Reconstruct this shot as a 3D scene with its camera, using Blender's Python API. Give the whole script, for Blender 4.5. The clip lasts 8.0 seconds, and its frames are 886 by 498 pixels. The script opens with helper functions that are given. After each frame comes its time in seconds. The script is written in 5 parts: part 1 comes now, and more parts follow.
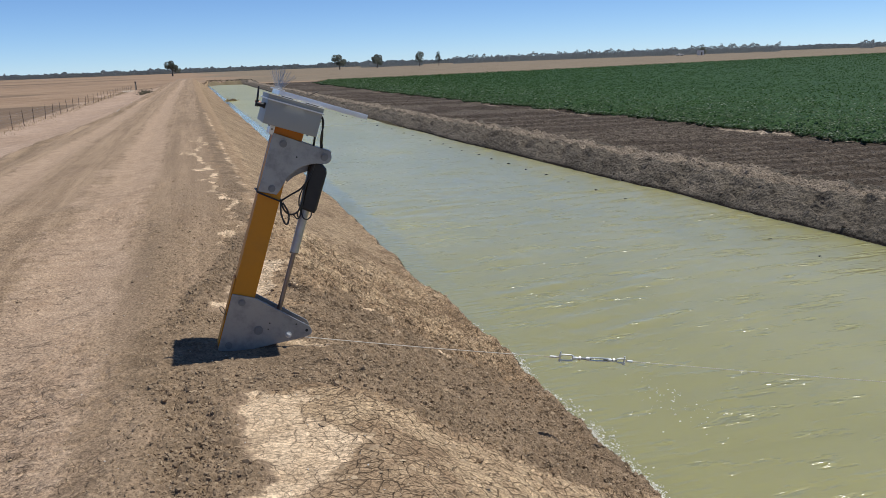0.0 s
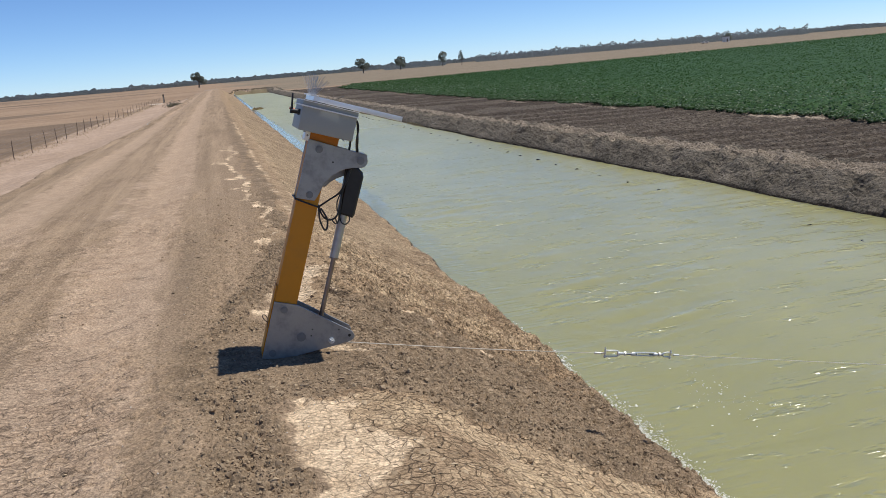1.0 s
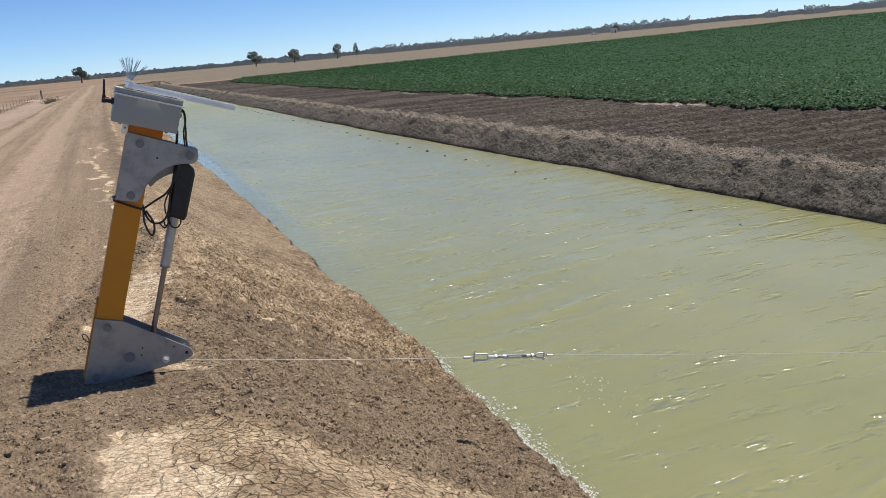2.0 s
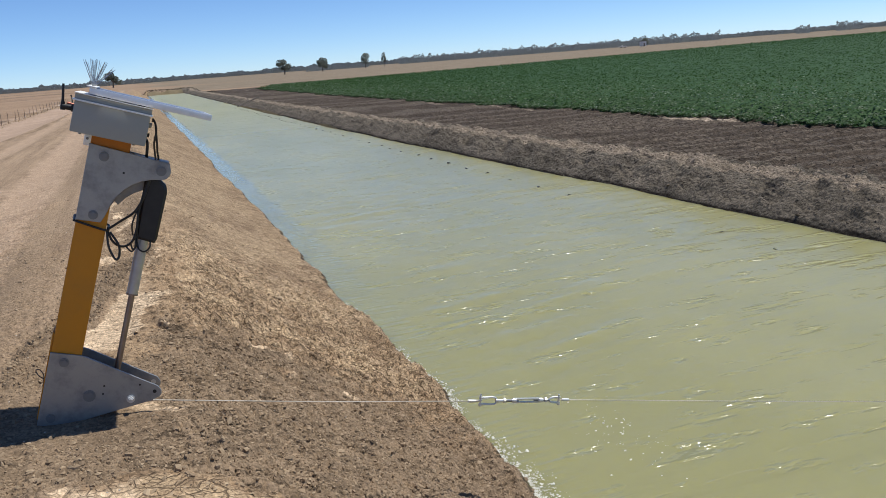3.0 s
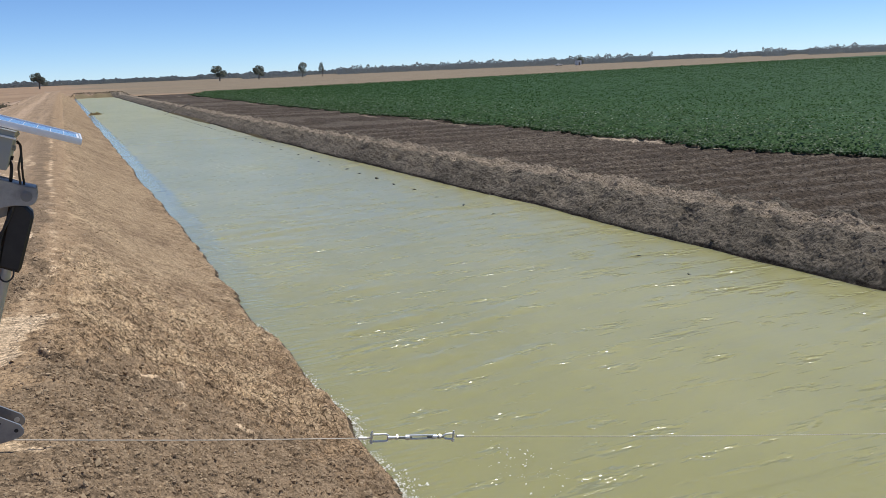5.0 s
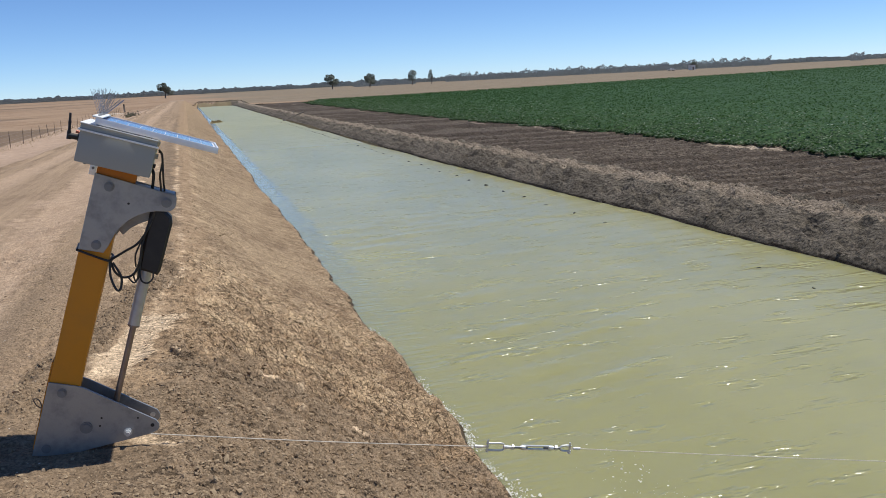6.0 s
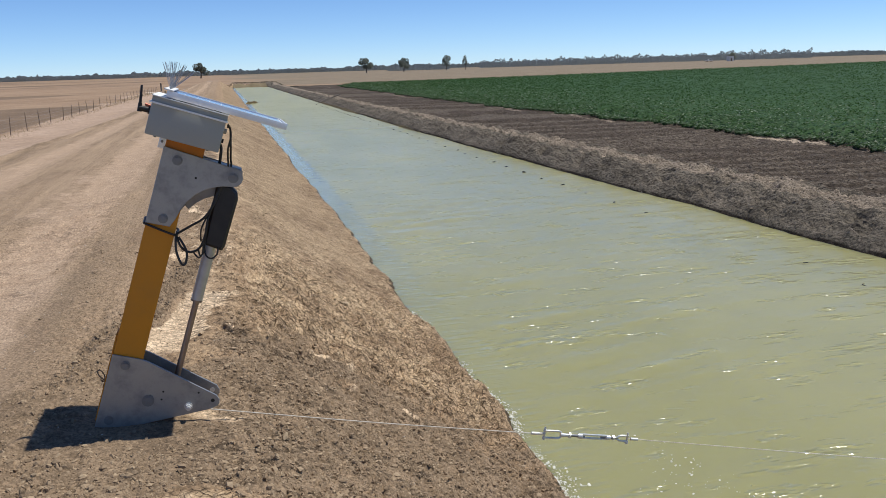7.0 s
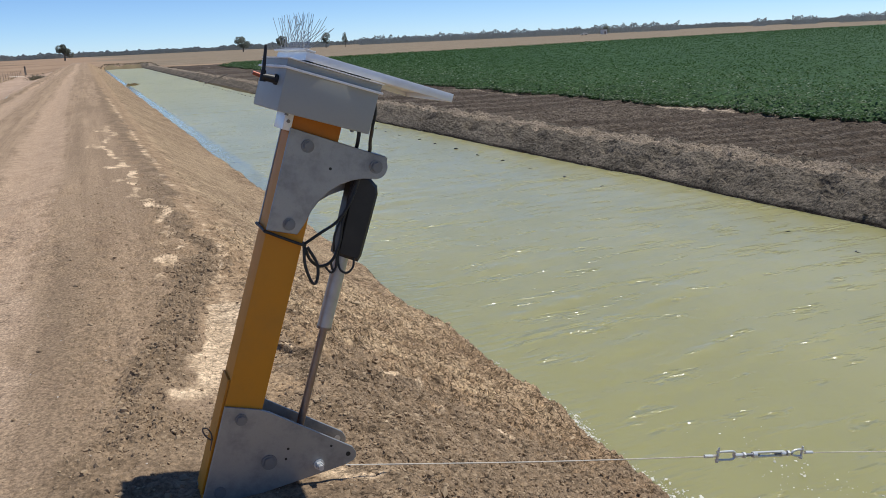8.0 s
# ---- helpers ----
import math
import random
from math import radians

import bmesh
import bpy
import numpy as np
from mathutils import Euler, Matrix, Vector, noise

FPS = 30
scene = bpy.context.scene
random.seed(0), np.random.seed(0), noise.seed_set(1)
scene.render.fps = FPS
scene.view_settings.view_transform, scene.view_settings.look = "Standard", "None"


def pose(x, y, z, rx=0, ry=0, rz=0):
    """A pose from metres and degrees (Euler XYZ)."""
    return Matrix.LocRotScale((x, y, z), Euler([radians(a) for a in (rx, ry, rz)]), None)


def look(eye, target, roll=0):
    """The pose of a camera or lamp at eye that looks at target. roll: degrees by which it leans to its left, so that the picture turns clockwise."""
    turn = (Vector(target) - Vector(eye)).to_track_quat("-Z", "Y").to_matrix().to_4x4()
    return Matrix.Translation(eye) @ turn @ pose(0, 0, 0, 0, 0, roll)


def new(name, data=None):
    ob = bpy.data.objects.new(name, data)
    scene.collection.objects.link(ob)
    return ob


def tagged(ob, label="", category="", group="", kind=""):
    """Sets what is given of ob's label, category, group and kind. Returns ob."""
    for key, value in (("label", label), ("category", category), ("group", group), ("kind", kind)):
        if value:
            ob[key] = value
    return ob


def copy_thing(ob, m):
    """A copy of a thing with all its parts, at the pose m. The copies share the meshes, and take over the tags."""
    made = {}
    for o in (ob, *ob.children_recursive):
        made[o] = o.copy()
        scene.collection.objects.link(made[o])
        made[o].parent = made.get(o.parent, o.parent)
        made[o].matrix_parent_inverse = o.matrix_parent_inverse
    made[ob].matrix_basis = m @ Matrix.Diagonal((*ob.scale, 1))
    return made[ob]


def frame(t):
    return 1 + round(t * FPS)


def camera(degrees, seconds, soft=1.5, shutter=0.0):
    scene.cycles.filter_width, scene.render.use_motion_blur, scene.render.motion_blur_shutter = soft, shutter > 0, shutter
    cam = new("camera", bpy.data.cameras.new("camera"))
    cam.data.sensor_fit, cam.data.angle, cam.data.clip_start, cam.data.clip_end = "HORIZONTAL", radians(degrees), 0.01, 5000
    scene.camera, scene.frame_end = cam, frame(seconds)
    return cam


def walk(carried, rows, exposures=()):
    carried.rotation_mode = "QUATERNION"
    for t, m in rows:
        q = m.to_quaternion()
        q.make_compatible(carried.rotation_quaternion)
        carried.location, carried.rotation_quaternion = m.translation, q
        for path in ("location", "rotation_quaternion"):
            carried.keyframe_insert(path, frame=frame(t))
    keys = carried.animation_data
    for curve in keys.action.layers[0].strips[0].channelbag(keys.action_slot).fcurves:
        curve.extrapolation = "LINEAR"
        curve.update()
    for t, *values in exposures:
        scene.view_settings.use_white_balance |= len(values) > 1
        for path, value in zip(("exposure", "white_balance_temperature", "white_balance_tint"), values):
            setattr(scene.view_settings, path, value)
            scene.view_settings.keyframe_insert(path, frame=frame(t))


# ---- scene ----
cam = camera(55.4, 8.0, 0.9)
PATH = [
    (0, (0.001, 0.148, 1.623), (0.535, 2.026, 1.188), -2.2),
    (0.5, (-0.01, 0.151, 1.628), (0.471, 2.042, 1.188), -3.4),
    (1, (-0.042, 0.198, 1.623), (0.423, 2.095, 1.191), -4.9),
    (1.5, (0.001, 0.285, 1.606), (0.612, 2.134, 1.151), -6.4),
    (1.7, (0.133, 0.371, 1.576), (0.801, 2.196, 1.101), -5.7),
    (2.8, (0.568, 0.924, 1.52), (1.237, 2.756, 1.08), -4.4),
    (3, (0.61, 0.979, 1.514), (1.243, 2.824, 1.073), -4.4),
    (3.5, (0.839, 1.079, 1.512), (1.482, 2.908, 1.019), -2.8),
    (4, (0.869, 1.053, 1.528), (1.658, 2.826, 1.041), -1.7),
    (4.2, (0.873, 1.029, 1.548), (1.708, 2.787, 1.088), -1.7),
    (5.3, (0.838, 1.032, 1.573), (1.552, 2.854, 1.16), -2.9),
    (5.5, (0.823, 1.033, 1.575), (1.478, 2.878, 1.168), -3.2),
    (6, (0.795, 1.059, 1.585), (1.342, 2.942, 1.19), -3.0),
    (6.5, (0.78, 1.068, 1.58), (1.287, 2.959, 1.172), -2.6),
    (7, (0.652, 1.147, 1.566), (1.13, 3.042, 1.142), -1.8),
    (7.5, (0.265, 1.523, 1.56), (0.751, 3.413, 1.12), -3.6),
    (8, (-0.162, 2.224, 1.525), (0.562, 4.024, 1.04), -2.7),
]
# seconds, stops, kelvin, tint
EXPOSURES = [(0.0, -0.13, 6220, 10), (0.8, 0.0, 6220, 10), (8.0, 0.0, 6220, 10)]
walk(cam, [(t, look(eye, target, roll)) for t, eye, target, roll in PATH], EXPOSURES)


# ---- world and sun ----
SUN = Vector((0.45, 0.03, 1.0)).normalized()
world = bpy.data.worlds.new("sky")
scene.world = world
world.use_nodes = True
wn = world.node_tree.nodes
sky = wn.new("ShaderNodeTexSky")
sky.sky_type = "NISHITA"
sky.sun_disc = False
sky.sun_elevation = math.asin(SUN.z)
sky.sun_rotation = math.atan2(SUN.x, SUN.y)
sky.altitude = 1500
sky.air_density = 0.67
sky.dust_density = 0.0
sky.ozone_density = 8.6
wn["Background"].inputs["Strength"].default_value = 0.124
world.node_tree.links.new(sky.outputs[0], wn["Background"].inputs["Color"])
sun_data = bpy.data.lights.new("sun", "SUN")
sun_data.energy, sun_data.angle, sun_data.color = 4.2, radians(0.53), (1.0, 0.95, 0.855)
sun = new("sun", sun_data)
sun.matrix_world = look(tuple(SUN * 50), (0, 0, 0))


# ---- numbers: noise on whole arrays ----
def hash01(ix, iy, seed):
    v = (ix.astype(np.int64) * 374761393 + iy.astype(np.int64) * 668265263 + seed * 2147483647) & 0xFFFFFFFF
    v = ((v ^ (v >> 13)) * 1274126177) & 0xFFFFFFFF
    v = ((v ^ (v >> 16)) * 2246822519) & 0xFFFFFFFF
    return ((v ^ (v >> 15)) & 0xFFFFFF) / float(0x1000000)


def vnoise(x, y, seed=0):
    """Smooth value noise, -1 to 1."""
    ix, iy = np.floor(x), np.floor(y)
    fx, fy = x - ix, y - iy
    fx, fy = fx * fx * (3 - 2 * fx), fy * fy * (3 - 2 * fy)
    a, b = hash01(ix, iy, seed), hash01(ix + 1, iy, seed)
    c, d = hash01(ix, iy + 1, seed), hash01(ix + 1, iy + 1, seed)
    return 2 * ((a + (b - a) * fx) * (1 - fy) + (c + (d - c) * fx) * fy) - 1


def fbm(x, y, octaves=4, seed=0, gain=0.5):
    total, amp, norm = 0, 1.0, 0.0
    for k in range(octaves):
        f = 2.03 ** k
        total = total + amp * vnoise(x * f + 17.3 * k, y * f - 9.1 * k, seed + k)
        norm += amp
        amp *= gain
    return total / norm


def cells(x, y, seed=0):
    """Distance between the first and second nearest of a jittered grid's points: small in the cracks. And each cell's own number."""
    ix, iy = np.floor(x), np.floor(y)
    f1 = np.full(x.shape, 9.0)
    f2 = np.full(x.shape, 9.0)
    own = np.zeros(x.shape)
    for dx in (-1, 0, 1):
        for dy in (-1, 0, 1):
            cx, cy = ix + dx, iy + dy
            d = np.hypot(cx + hash01(cx, cy, seed) - x, cy + hash01(cx, cy, seed + 5) - y)
            nearer = d < f1
            f2 = np.where(nearer, f1, np.minimum(f2, d))
            own = np.where(nearer, hash01(cx, cy, seed + 9), own)
            f1 = np.where(nearer, d, f1)
    return f2 - f1, own


def smooth(a, b, v):
    s = np.clip((v - a) / (b - a), 0, 1)
    return s * s * (3 - 2 * s)


# ---- materials ----
def make(name):
    m = bpy.data.materials.new(name)
    m.use_nodes = True
    t = m.node_tree
    return m, t, t.nodes["Principled BSDF"]


def link(t, a, b):
    t.links.new(a, b)


def noise_node(t, scale, detail=4, rough=0.6, stretch=None, coord="Object"):
    tc = t.nodes.new("ShaderNodeTexCoord")
    n = t.nodes.new("ShaderNodeTexNoise")
    n.inputs["Scale"].default_value = scale
    n.inputs["Detail"].default_value = detail
    n.inputs["Roughness"].default_value = rough
    src = tc.outputs[coord]
    if stretch:
        mp = t.nodes.new("ShaderNodeMapping")
        mp.inputs["Scale"].default_value = stretch
        link(t, src, mp.inputs["Vector"])
        src = mp.outputs[0]
    link(t, src, n.inputs["Vector"])
    return n.outputs["Fac"]


def ramp(t, fac, lo, hi):
    r = t.nodes.new("ShaderNodeMapRange")
    r.interpolation_type = "SMOOTHSTEP"
    r.inputs["From Min"].default_value, r.inputs["From Max"].default_value = lo, hi
    link(t, fac, r.inputs["Value"])
    return r.outputs[0]


def calc(t, op, a, b):
    n = t.nodes.new("ShaderNodeMath")
    n.operation = op
    for s, v in zip(n.inputs, (a, b)):
        if isinstance(v, (int, float)):
            s.default_value = v
        else:
            link(t, v, s)
    return n.outputs[0]


def blend(t, fac, a, b, mode="MIX"):
    n = t.nodes.new("ShaderNodeMix")
    n.data_type, n.blend_type = "RGBA", mode
    for s, v in ((n.inputs[0], fac), (n.inputs[6], a), (n.inputs[7], b)):
        if isinstance(v, (int, float)):
            s.default_value = v
        elif isinstance(v, tuple):
            s.default_value = (*v, 1)
        else:
            link(t, v, s)
    return n.outputs[2]


def attribute(t, name):
    n = t.nodes.new("ShaderNodeAttribute")
    n.attribute_name = name
    return n.outputs["Fac"]


def bump(t, bsdf, height, strength=0.5, distance=0.01):
    b = t.nodes.new("ShaderNodeBump")
    b.inputs["Strength"].default_value, b.inputs["Distance"].default_value = strength, distance
    link(t, height, b.inputs["Height"])
    link(t, b.outputs[0], bsdf.inputs["Normal"])


def soil(name, dark, light, layers=(), grain=70.0, patch=1.3, rough=0.95, relief=0.012, speck=0.45, streak="", crackle=None, fissure=0.0):
    """Bare earth: two tones in patches, grains, and named layers (attribute, dark, light) laid over it."""
    m, t, p = make(name)
    fine, mid, big = noise_node(t, grain, 6, 0.7), noise_node(t, patch * 6, 5, 0.65), noise_node(t, patch, 4, 0.6)
    spread = ramp(t, calc(t, "ADD", calc(t, "MULTIPLY", mid, 0.5), calc(t, "MULTIPLY", big, 0.5)), 0.36, 0.64)
    col = blend(t, spread, dark, light)
    if streak:
        # pale wheel-dust drawn out along the track, none on the named layer
        run = noise_node(t, 1.0, 5, 0.7, (5.0, 0.16, 1.0))
        run = calc(t, "MULTIPLY", ramp(t, run, 0.35, 0.7), calc(t, "SUBTRACT", 1.0, attribute(t, streak)))
        col = blend(t, run, col, tuple(c * 1.25 for c in light))
    for att, a, b in layers:
        edge = calc(t, "ADD", attribute(t, att), calc(t, "MULTIPLY", calc(t, "SUBTRACT", mid, 0.5), 0.9))
        col = blend(t, ramp(t, edge, 0.3, 0.7), col, blend(t, ramp(t, mid, 0.3, 0.7), a, b))
    lines = lifted = None
    if crackle:
        tc = t.nodes.new("ShaderNodeTexCoord")
        shake = t.nodes.new("ShaderNodeTexNoise")
        shake.inputs["Scale"].default_value = 24.0
        shake.inputs["Detail"].default_value = 2.0
        link(t, tc.outputs["Object"], shake.inputs["Vector"])
        moved = t.nodes.new("ShaderNodeVectorMath")
        moved.operation = "MULTIPLY_ADD"
        moved.inputs[1].default_value = (0.017, 0.017, 0.0)
        link(t, shake.outputs["Color"], moved.inputs[0])
        squash = t.nodes.new("ShaderNodeMapping")
        squash.inputs["Scale"].default_value = (0.78, 1.2, 1.0)
        link(t, tc.outputs["Object"], squash.inputs["Vector"])
        link(t, squash.outputs[0], moved.inputs[2])
        for scale, width, weight in crackle:
            v = t.nodes.new("ShaderNodeTexVoronoi")
            v.voronoi_dimensions, v.feature = "2D", "DISTANCE_TO_EDGE"
            v.inputs["Randomness"].default_value = 1.0
            v.inputs["Scale"].default_value = scale
            link(t, moved.outputs[0], v.inputs["Vector"])
            open_by = ramp(t, noise_node(t, scale * 0.45, 3, 0.6), 0.3, 0.7)
            reach = calc(t, "MULTIPLY", v.outputs["Distance"], calc(t, "DIVIDE", 1.0, calc(t, "ADD", 0.55, calc(t, "MULTIPLY", open_by, 0.9))))
            gap_line = calc(t, "MULTIPLY", calc(t, "SUBTRACT", 1.0, ramp(t, reach, width * 0.25, width)), weight)
            lines = gap_line if lines is None else calc(t, "MAXIMUM", lines, gap_line)
        where = ramp(t, calc(t, "ADD", attribute(t, "plates"), calc(t, "MULTIPLY", calc(t, "SUBTRACT", big, 0.5), 0.8)), 0.25, 0.75)
        lines = calc(t, "MULTIPLY", lines, calc(t, "MULTIPLY", where, ramp(t, mid, 0.1, 0.42)))
        lines = calc(t, "MULTIPLY", lines, calc(t, "ADD", 0.45, calc(t, "MULTIPLY", attribute(t, "slope"), 0.55)))
        if any(name_of == "clay" for name_of, _, _ in layers):
            lines = calc(t, "MULTIPLY", lines, calc(t, "SUBTRACT", 1.0, calc(t, "MULTIPLY", attribute(t, "clay"), 0.4)))
        flake = t.nodes.new("ShaderNodeTexVoronoi")
        flake.voronoi_dimensions = "2D"
        flake.inputs["Scale"].default_value = crackle[-1][0]
        link(t, moved.outputs[0], flake.inputs["Vector"])
        hue = t.nodes.new("ShaderNodeSeparateColor")
        link(t, flake.outputs["Color"], hue.inputs[0])
        own_tone = t.nodes.new("ShaderNodeMapRange")
        own_tone.inputs["To Min"].default_value, own_tone.inputs["To Max"].default_value = 0.86, 1.14
        link(t, hue.outputs[0], own_tone.inputs["Value"])
        grey = t.nodes.new("ShaderNodeCombineColor")
        for k in range(3):
            link(t, own_tone.outputs[0], grey.inputs[k])
        lifted = calc(t, "MULTIPLY", hue.outputs[1], calc(t, "MULTIPLY", where, attribute(t, "slope")))
        col = blend(t, where, col, blend(t, 1.0, col, grey.outputs[0], "MULTIPLY"))
        # the cracks' own shade is put into the colour as dark brown
        col = blend(t, calc(t, "MULTIPLY", lines, 0.8), col, (0.11, 0.075, 0.046))
    if fissure:
        # drying fissures that run down the slope, with shade put into their colour
        split = noise_node(t, 1.0, 6, 0.7, (12.0, 29.0, 12.0))
        split = calc(t, "MULTIPLY", ramp(t, split, 0.53, 0.66), ramp(t, noise_node(t, 3.0, 3, 0.6), 0.22, 0.5))
        split = calc(t, "MULTIPLY", split, attribute(t, "fissured"))
        col = blend(t, calc(t, "MULTIPLY", split, fissure), col, (0.085, 0.06, 0.04))
        lines = split if lines is None else calc(t, "ADD", lines, split)
    # grain tone; its dark end also paints in tiny shaded pits
    shade = ramp(t, fine, 0.2, 0.8)
    tone = t.nodes.new("ShaderNodeMapRange")
    tone.inputs["To Min"].default_value, tone.inputs["To Max"].default_value = 1 - speck, 1 + speck
    link(t, shade, tone.inputs["Value"])
    comb = t.nodes.new("ShaderNodeCombineColor")
    for k in range(3):
        link(t, tone.outputs[0], comb.inputs[k])
    col = blend(t, 1.0, col, comb.outputs[0], "MULTIPLY")
    link(t, col, p.inputs["Base Color"])
    p.inputs["Roughness"].default_value = rough
    p.inputs["Specular IOR Level"].default_value = 0.15
    lumps = t.nodes.new("ShaderNodeTexVoronoi")
    lumps.inputs["Scale"].default_value = grain * 0.75
    tc = t.nodes.new("ShaderNodeTexCoord")
    link(t, tc.outputs["Object"], lumps.inputs["Vector"])
    rugged = calc(t, "SUBTRACT", calc(t, "ADD", fine, calc(t, "MULTIPLY", mid, 1.5)), calc(t, "MULTIPLY", lumps.outputs["Distance"], 0.8))
    if lines is not None:
        rugged = calc(t, "SUBTRACT", rugged, calc(t, "MULTIPLY", lines, 1.3))
    if lifted is not None:
        rugged = calc(t, "ADD", rugged, calc(t, "MULTIPLY", lifted, 3.4))
    bump(t, p, rugged, 1.0, relief)
    return m


def islands(name, colours, rough=0.9, translucent=0.0, spec=0.2):
    """Loose small pieces in one mesh, each piece with a tone of its own."""
    m, t, p = make(name)
    g = t.nodes.new("ShaderNodeNewGeometry")
    r = t.nodes.new("ShaderNodeValToRGB")
    r.color_ramp.elements[0].color = (*colours[0], 1)
    r.color_ramp.elements[1].color = (*colours[-1], 1)
    for k, c in enumerate(colours[1:-1]):
        e = r.color_ramp.elements.new((k + 1) / (len(colours) - 1))
        e.color = (*c, 1)
    link(t, g.outputs["Random Per Island"], r.inputs[0])
    n = noise_node(t, 40, 4)
    link(t, blend(t, 0.25, r.outputs[0], blend(t, n, (0.0, 0.0, 0.0), colours[-1])), p.inputs["Base Color"])
    p.inputs["Roughness"].default_value = rough
    p.inputs["Specular IOR Level"].default_value = spec
    if translucent:
        thin = t.nodes.new("ShaderNodeBsdfTranslucent")
        both = t.nodes.new("ShaderNodeMixShader")
        both.inputs[0].default_value = translucent
        link(t, r.outputs[0], thin.inputs["Color"])
        link(t, p.outputs[0], both.inputs[1])
        link(t, thin.outputs[0], both.inputs[2])
        link(t, both.outputs[0], t.nodes["Material Output"].inputs["Surface"])
    return m


def painted(name, colour, rough=0.4, metal=0.0, wear=(0.25, 0.2, 0.15), amount=0.12, scale=9.0, coat=0.0, spec=0.5):
    """Paint, plastic or metal with faint blotches, grime and fine scratches."""
    m, t, p = make(name)
    big, fine = noise_node(t, scale, 5, 0.65), noise_node(t, scale * 14, 4, 0.7)
    tint = blend(t, calc(t, "MULTIPLY", ramp(t, big, 0.4, 0.75), amount), colour, wear)
    dark = tuple(c * 0.82 for c in colour)
    tint = blend(t, calc(t, "MULTIPLY", ramp(t, fine, 0.5, 0.8), amount), tint, dark)
    link(t, tint, p.inputs["Base Color"])
    p.inputs["Metallic"].default_value = metal
    p.inputs["Coat Weight"].default_value = coat
    p.inputs["Specular IOR Level"].default_value = spec
    r = t.nodes.new("ShaderNodeMapRange")
    r.inputs["To Min"].default_value, r.inputs["To Max"].default_value = max(rough - 0.1, 0.02), rough + 0.12
    link(t, big, r.inputs["Value"])
    link(t, r.outputs[0], p.inputs["Roughness"])
    bump(t, p, fine, 0.15, 0.001)
    return m


EARTH = soil("dry_clay_earth", (0.242, 0.168, 0.107), (0.32, 0.229, 0.147),
             (("slope", (0.29, 0.196, 0.116), (0.395, 0.278, 0.167)), ("track", (0.375, 0.263, 0.174), (0.465, 0.336, 0.226)),
              ("loam", (0.178, 0.125, 0.078), (0.3, 0.214, 0.135)), ("crust", (0.42, 0.294, 0.174), (0.54, 0.393, 0.238)),
              ("clay", (0.58, 0.42, 0.262), (0.77, 0.58, 0.38)),
              ("wet", (0.082, 0.060, 0.038), (0.124, 0.092, 0.058))),
             grain=58, patch=0.9, speck=0.6, relief=0.007, streak="slope", fissure=0.6, crackle=((14.5, 0.055, 1.0), (29.0, 0.06, 0.5)))
MUD = soil("canal_mud", (0.165, 0.130, 0.075), (0.216, 0.170, 0.097), grain=30)
FAR_BANK = soil("dark_bank_earth", (0.095, 0.08, 0.061), (0.19, 0.16, 0.124),
                (("crust", (0.215, 0.172, 0.127), (0.31, 0.25, 0.186)), ("wet", (0.035, 0.028, 0.022), (0.06, 0.046, 0.036))),
                grain=20, patch=0.9, relief=0.045, speck=0.6)
FIELD = soil("dark_ploughed_earth", (0.057, 0.043, 0.031), (0.097, 0.074, 0.054),
             (("ridge", (0.096, 0.076, 0.057), (0.153, 0.123, 0.093)), ("clay", (0.33, 0.26, 0.19), (0.45, 0.36, 0.27))), grain=12, patch=0.8, relief=0.07, speck=0.8)
PADDOCK = soil("dry_paddock", (0.27, 0.18, 0.112), (0.37, 0.258, 0.167),
               (("stubble", (0.2, 0.157, 0.105), (0.265, 0.21, 0.145)), ("track", (0.3, 0.225, 0.163), (0.37, 0.285, 0.21)), ("verge", (0.25, 0.178, 0.115), (0.33, 0.24, 0.16)), ("bare", (0.39, 0.275, 0.19), (0.465, 0.335, 0.24)), ("scrub", (0.165, 0.115, 0.075), (0.23, 0.162, 0.107)), ("pale", (0.52, 0.42, 0.32), (0.62, 0.51, 0.4))),
               grain=3.0, patch=0.03, relief=0.05, speck=0.25)
CLOD = islands("soil_crumbs", [(0.235, 0.167, 0.103), (0.29, 0.206, 0.128), (0.35, 0.253, 0.157), (0.46, 0.342, 0.216)])
FLAKE = islands("crust_flakes", [(0.278, 0.198, 0.121), (0.371, 0.270, 0.167), (0.443, 0.325, 0.202), (0.556, 0.420, 0.268)])
CLOD_DARK = islands("dark_clods", [(0.1, 0.081, 0.062), (0.14, 0.113, 0.086), (0.18, 0.144, 0.108), (0.26, 0.207, 0.153)])
CLOD_FIELD = islands("field_clods", [(0.06, 0.047, 0.037), (0.09, 0.072, 0.056), (0.13, 0.104, 0.081), (0.21, 0.168, 0.13)])
PEBBLE = islands("pale_pebbles", [(0.5, 0.42, 0.33), (0.68, 0.62, 0.54)])
# the last, palest tone paints sunlit glints onto some leaves
LEAF_GLINT = islands("crop_leaves", [(0.038, 0.09, 0.022), (0.052, 0.115, 0.03), (0.066, 0.138, 0.042), (0.09, 0.165, 0.06), (0.33, 0.38, 0.27)], 0.5, spec=0.3, translucent=0.4)
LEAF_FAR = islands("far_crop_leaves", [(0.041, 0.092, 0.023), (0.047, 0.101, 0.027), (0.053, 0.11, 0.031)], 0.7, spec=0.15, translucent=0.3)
# distance haze is put into both leaf colours, paler and greyer than foliage
GUM_HAZED = islands("hazed_gum_leaves", [(0.2, 0.222, 0.185), (0.23, 0.25, 0.21), (0.26, 0.275, 0.23)], 0.8, translucent=0.75)
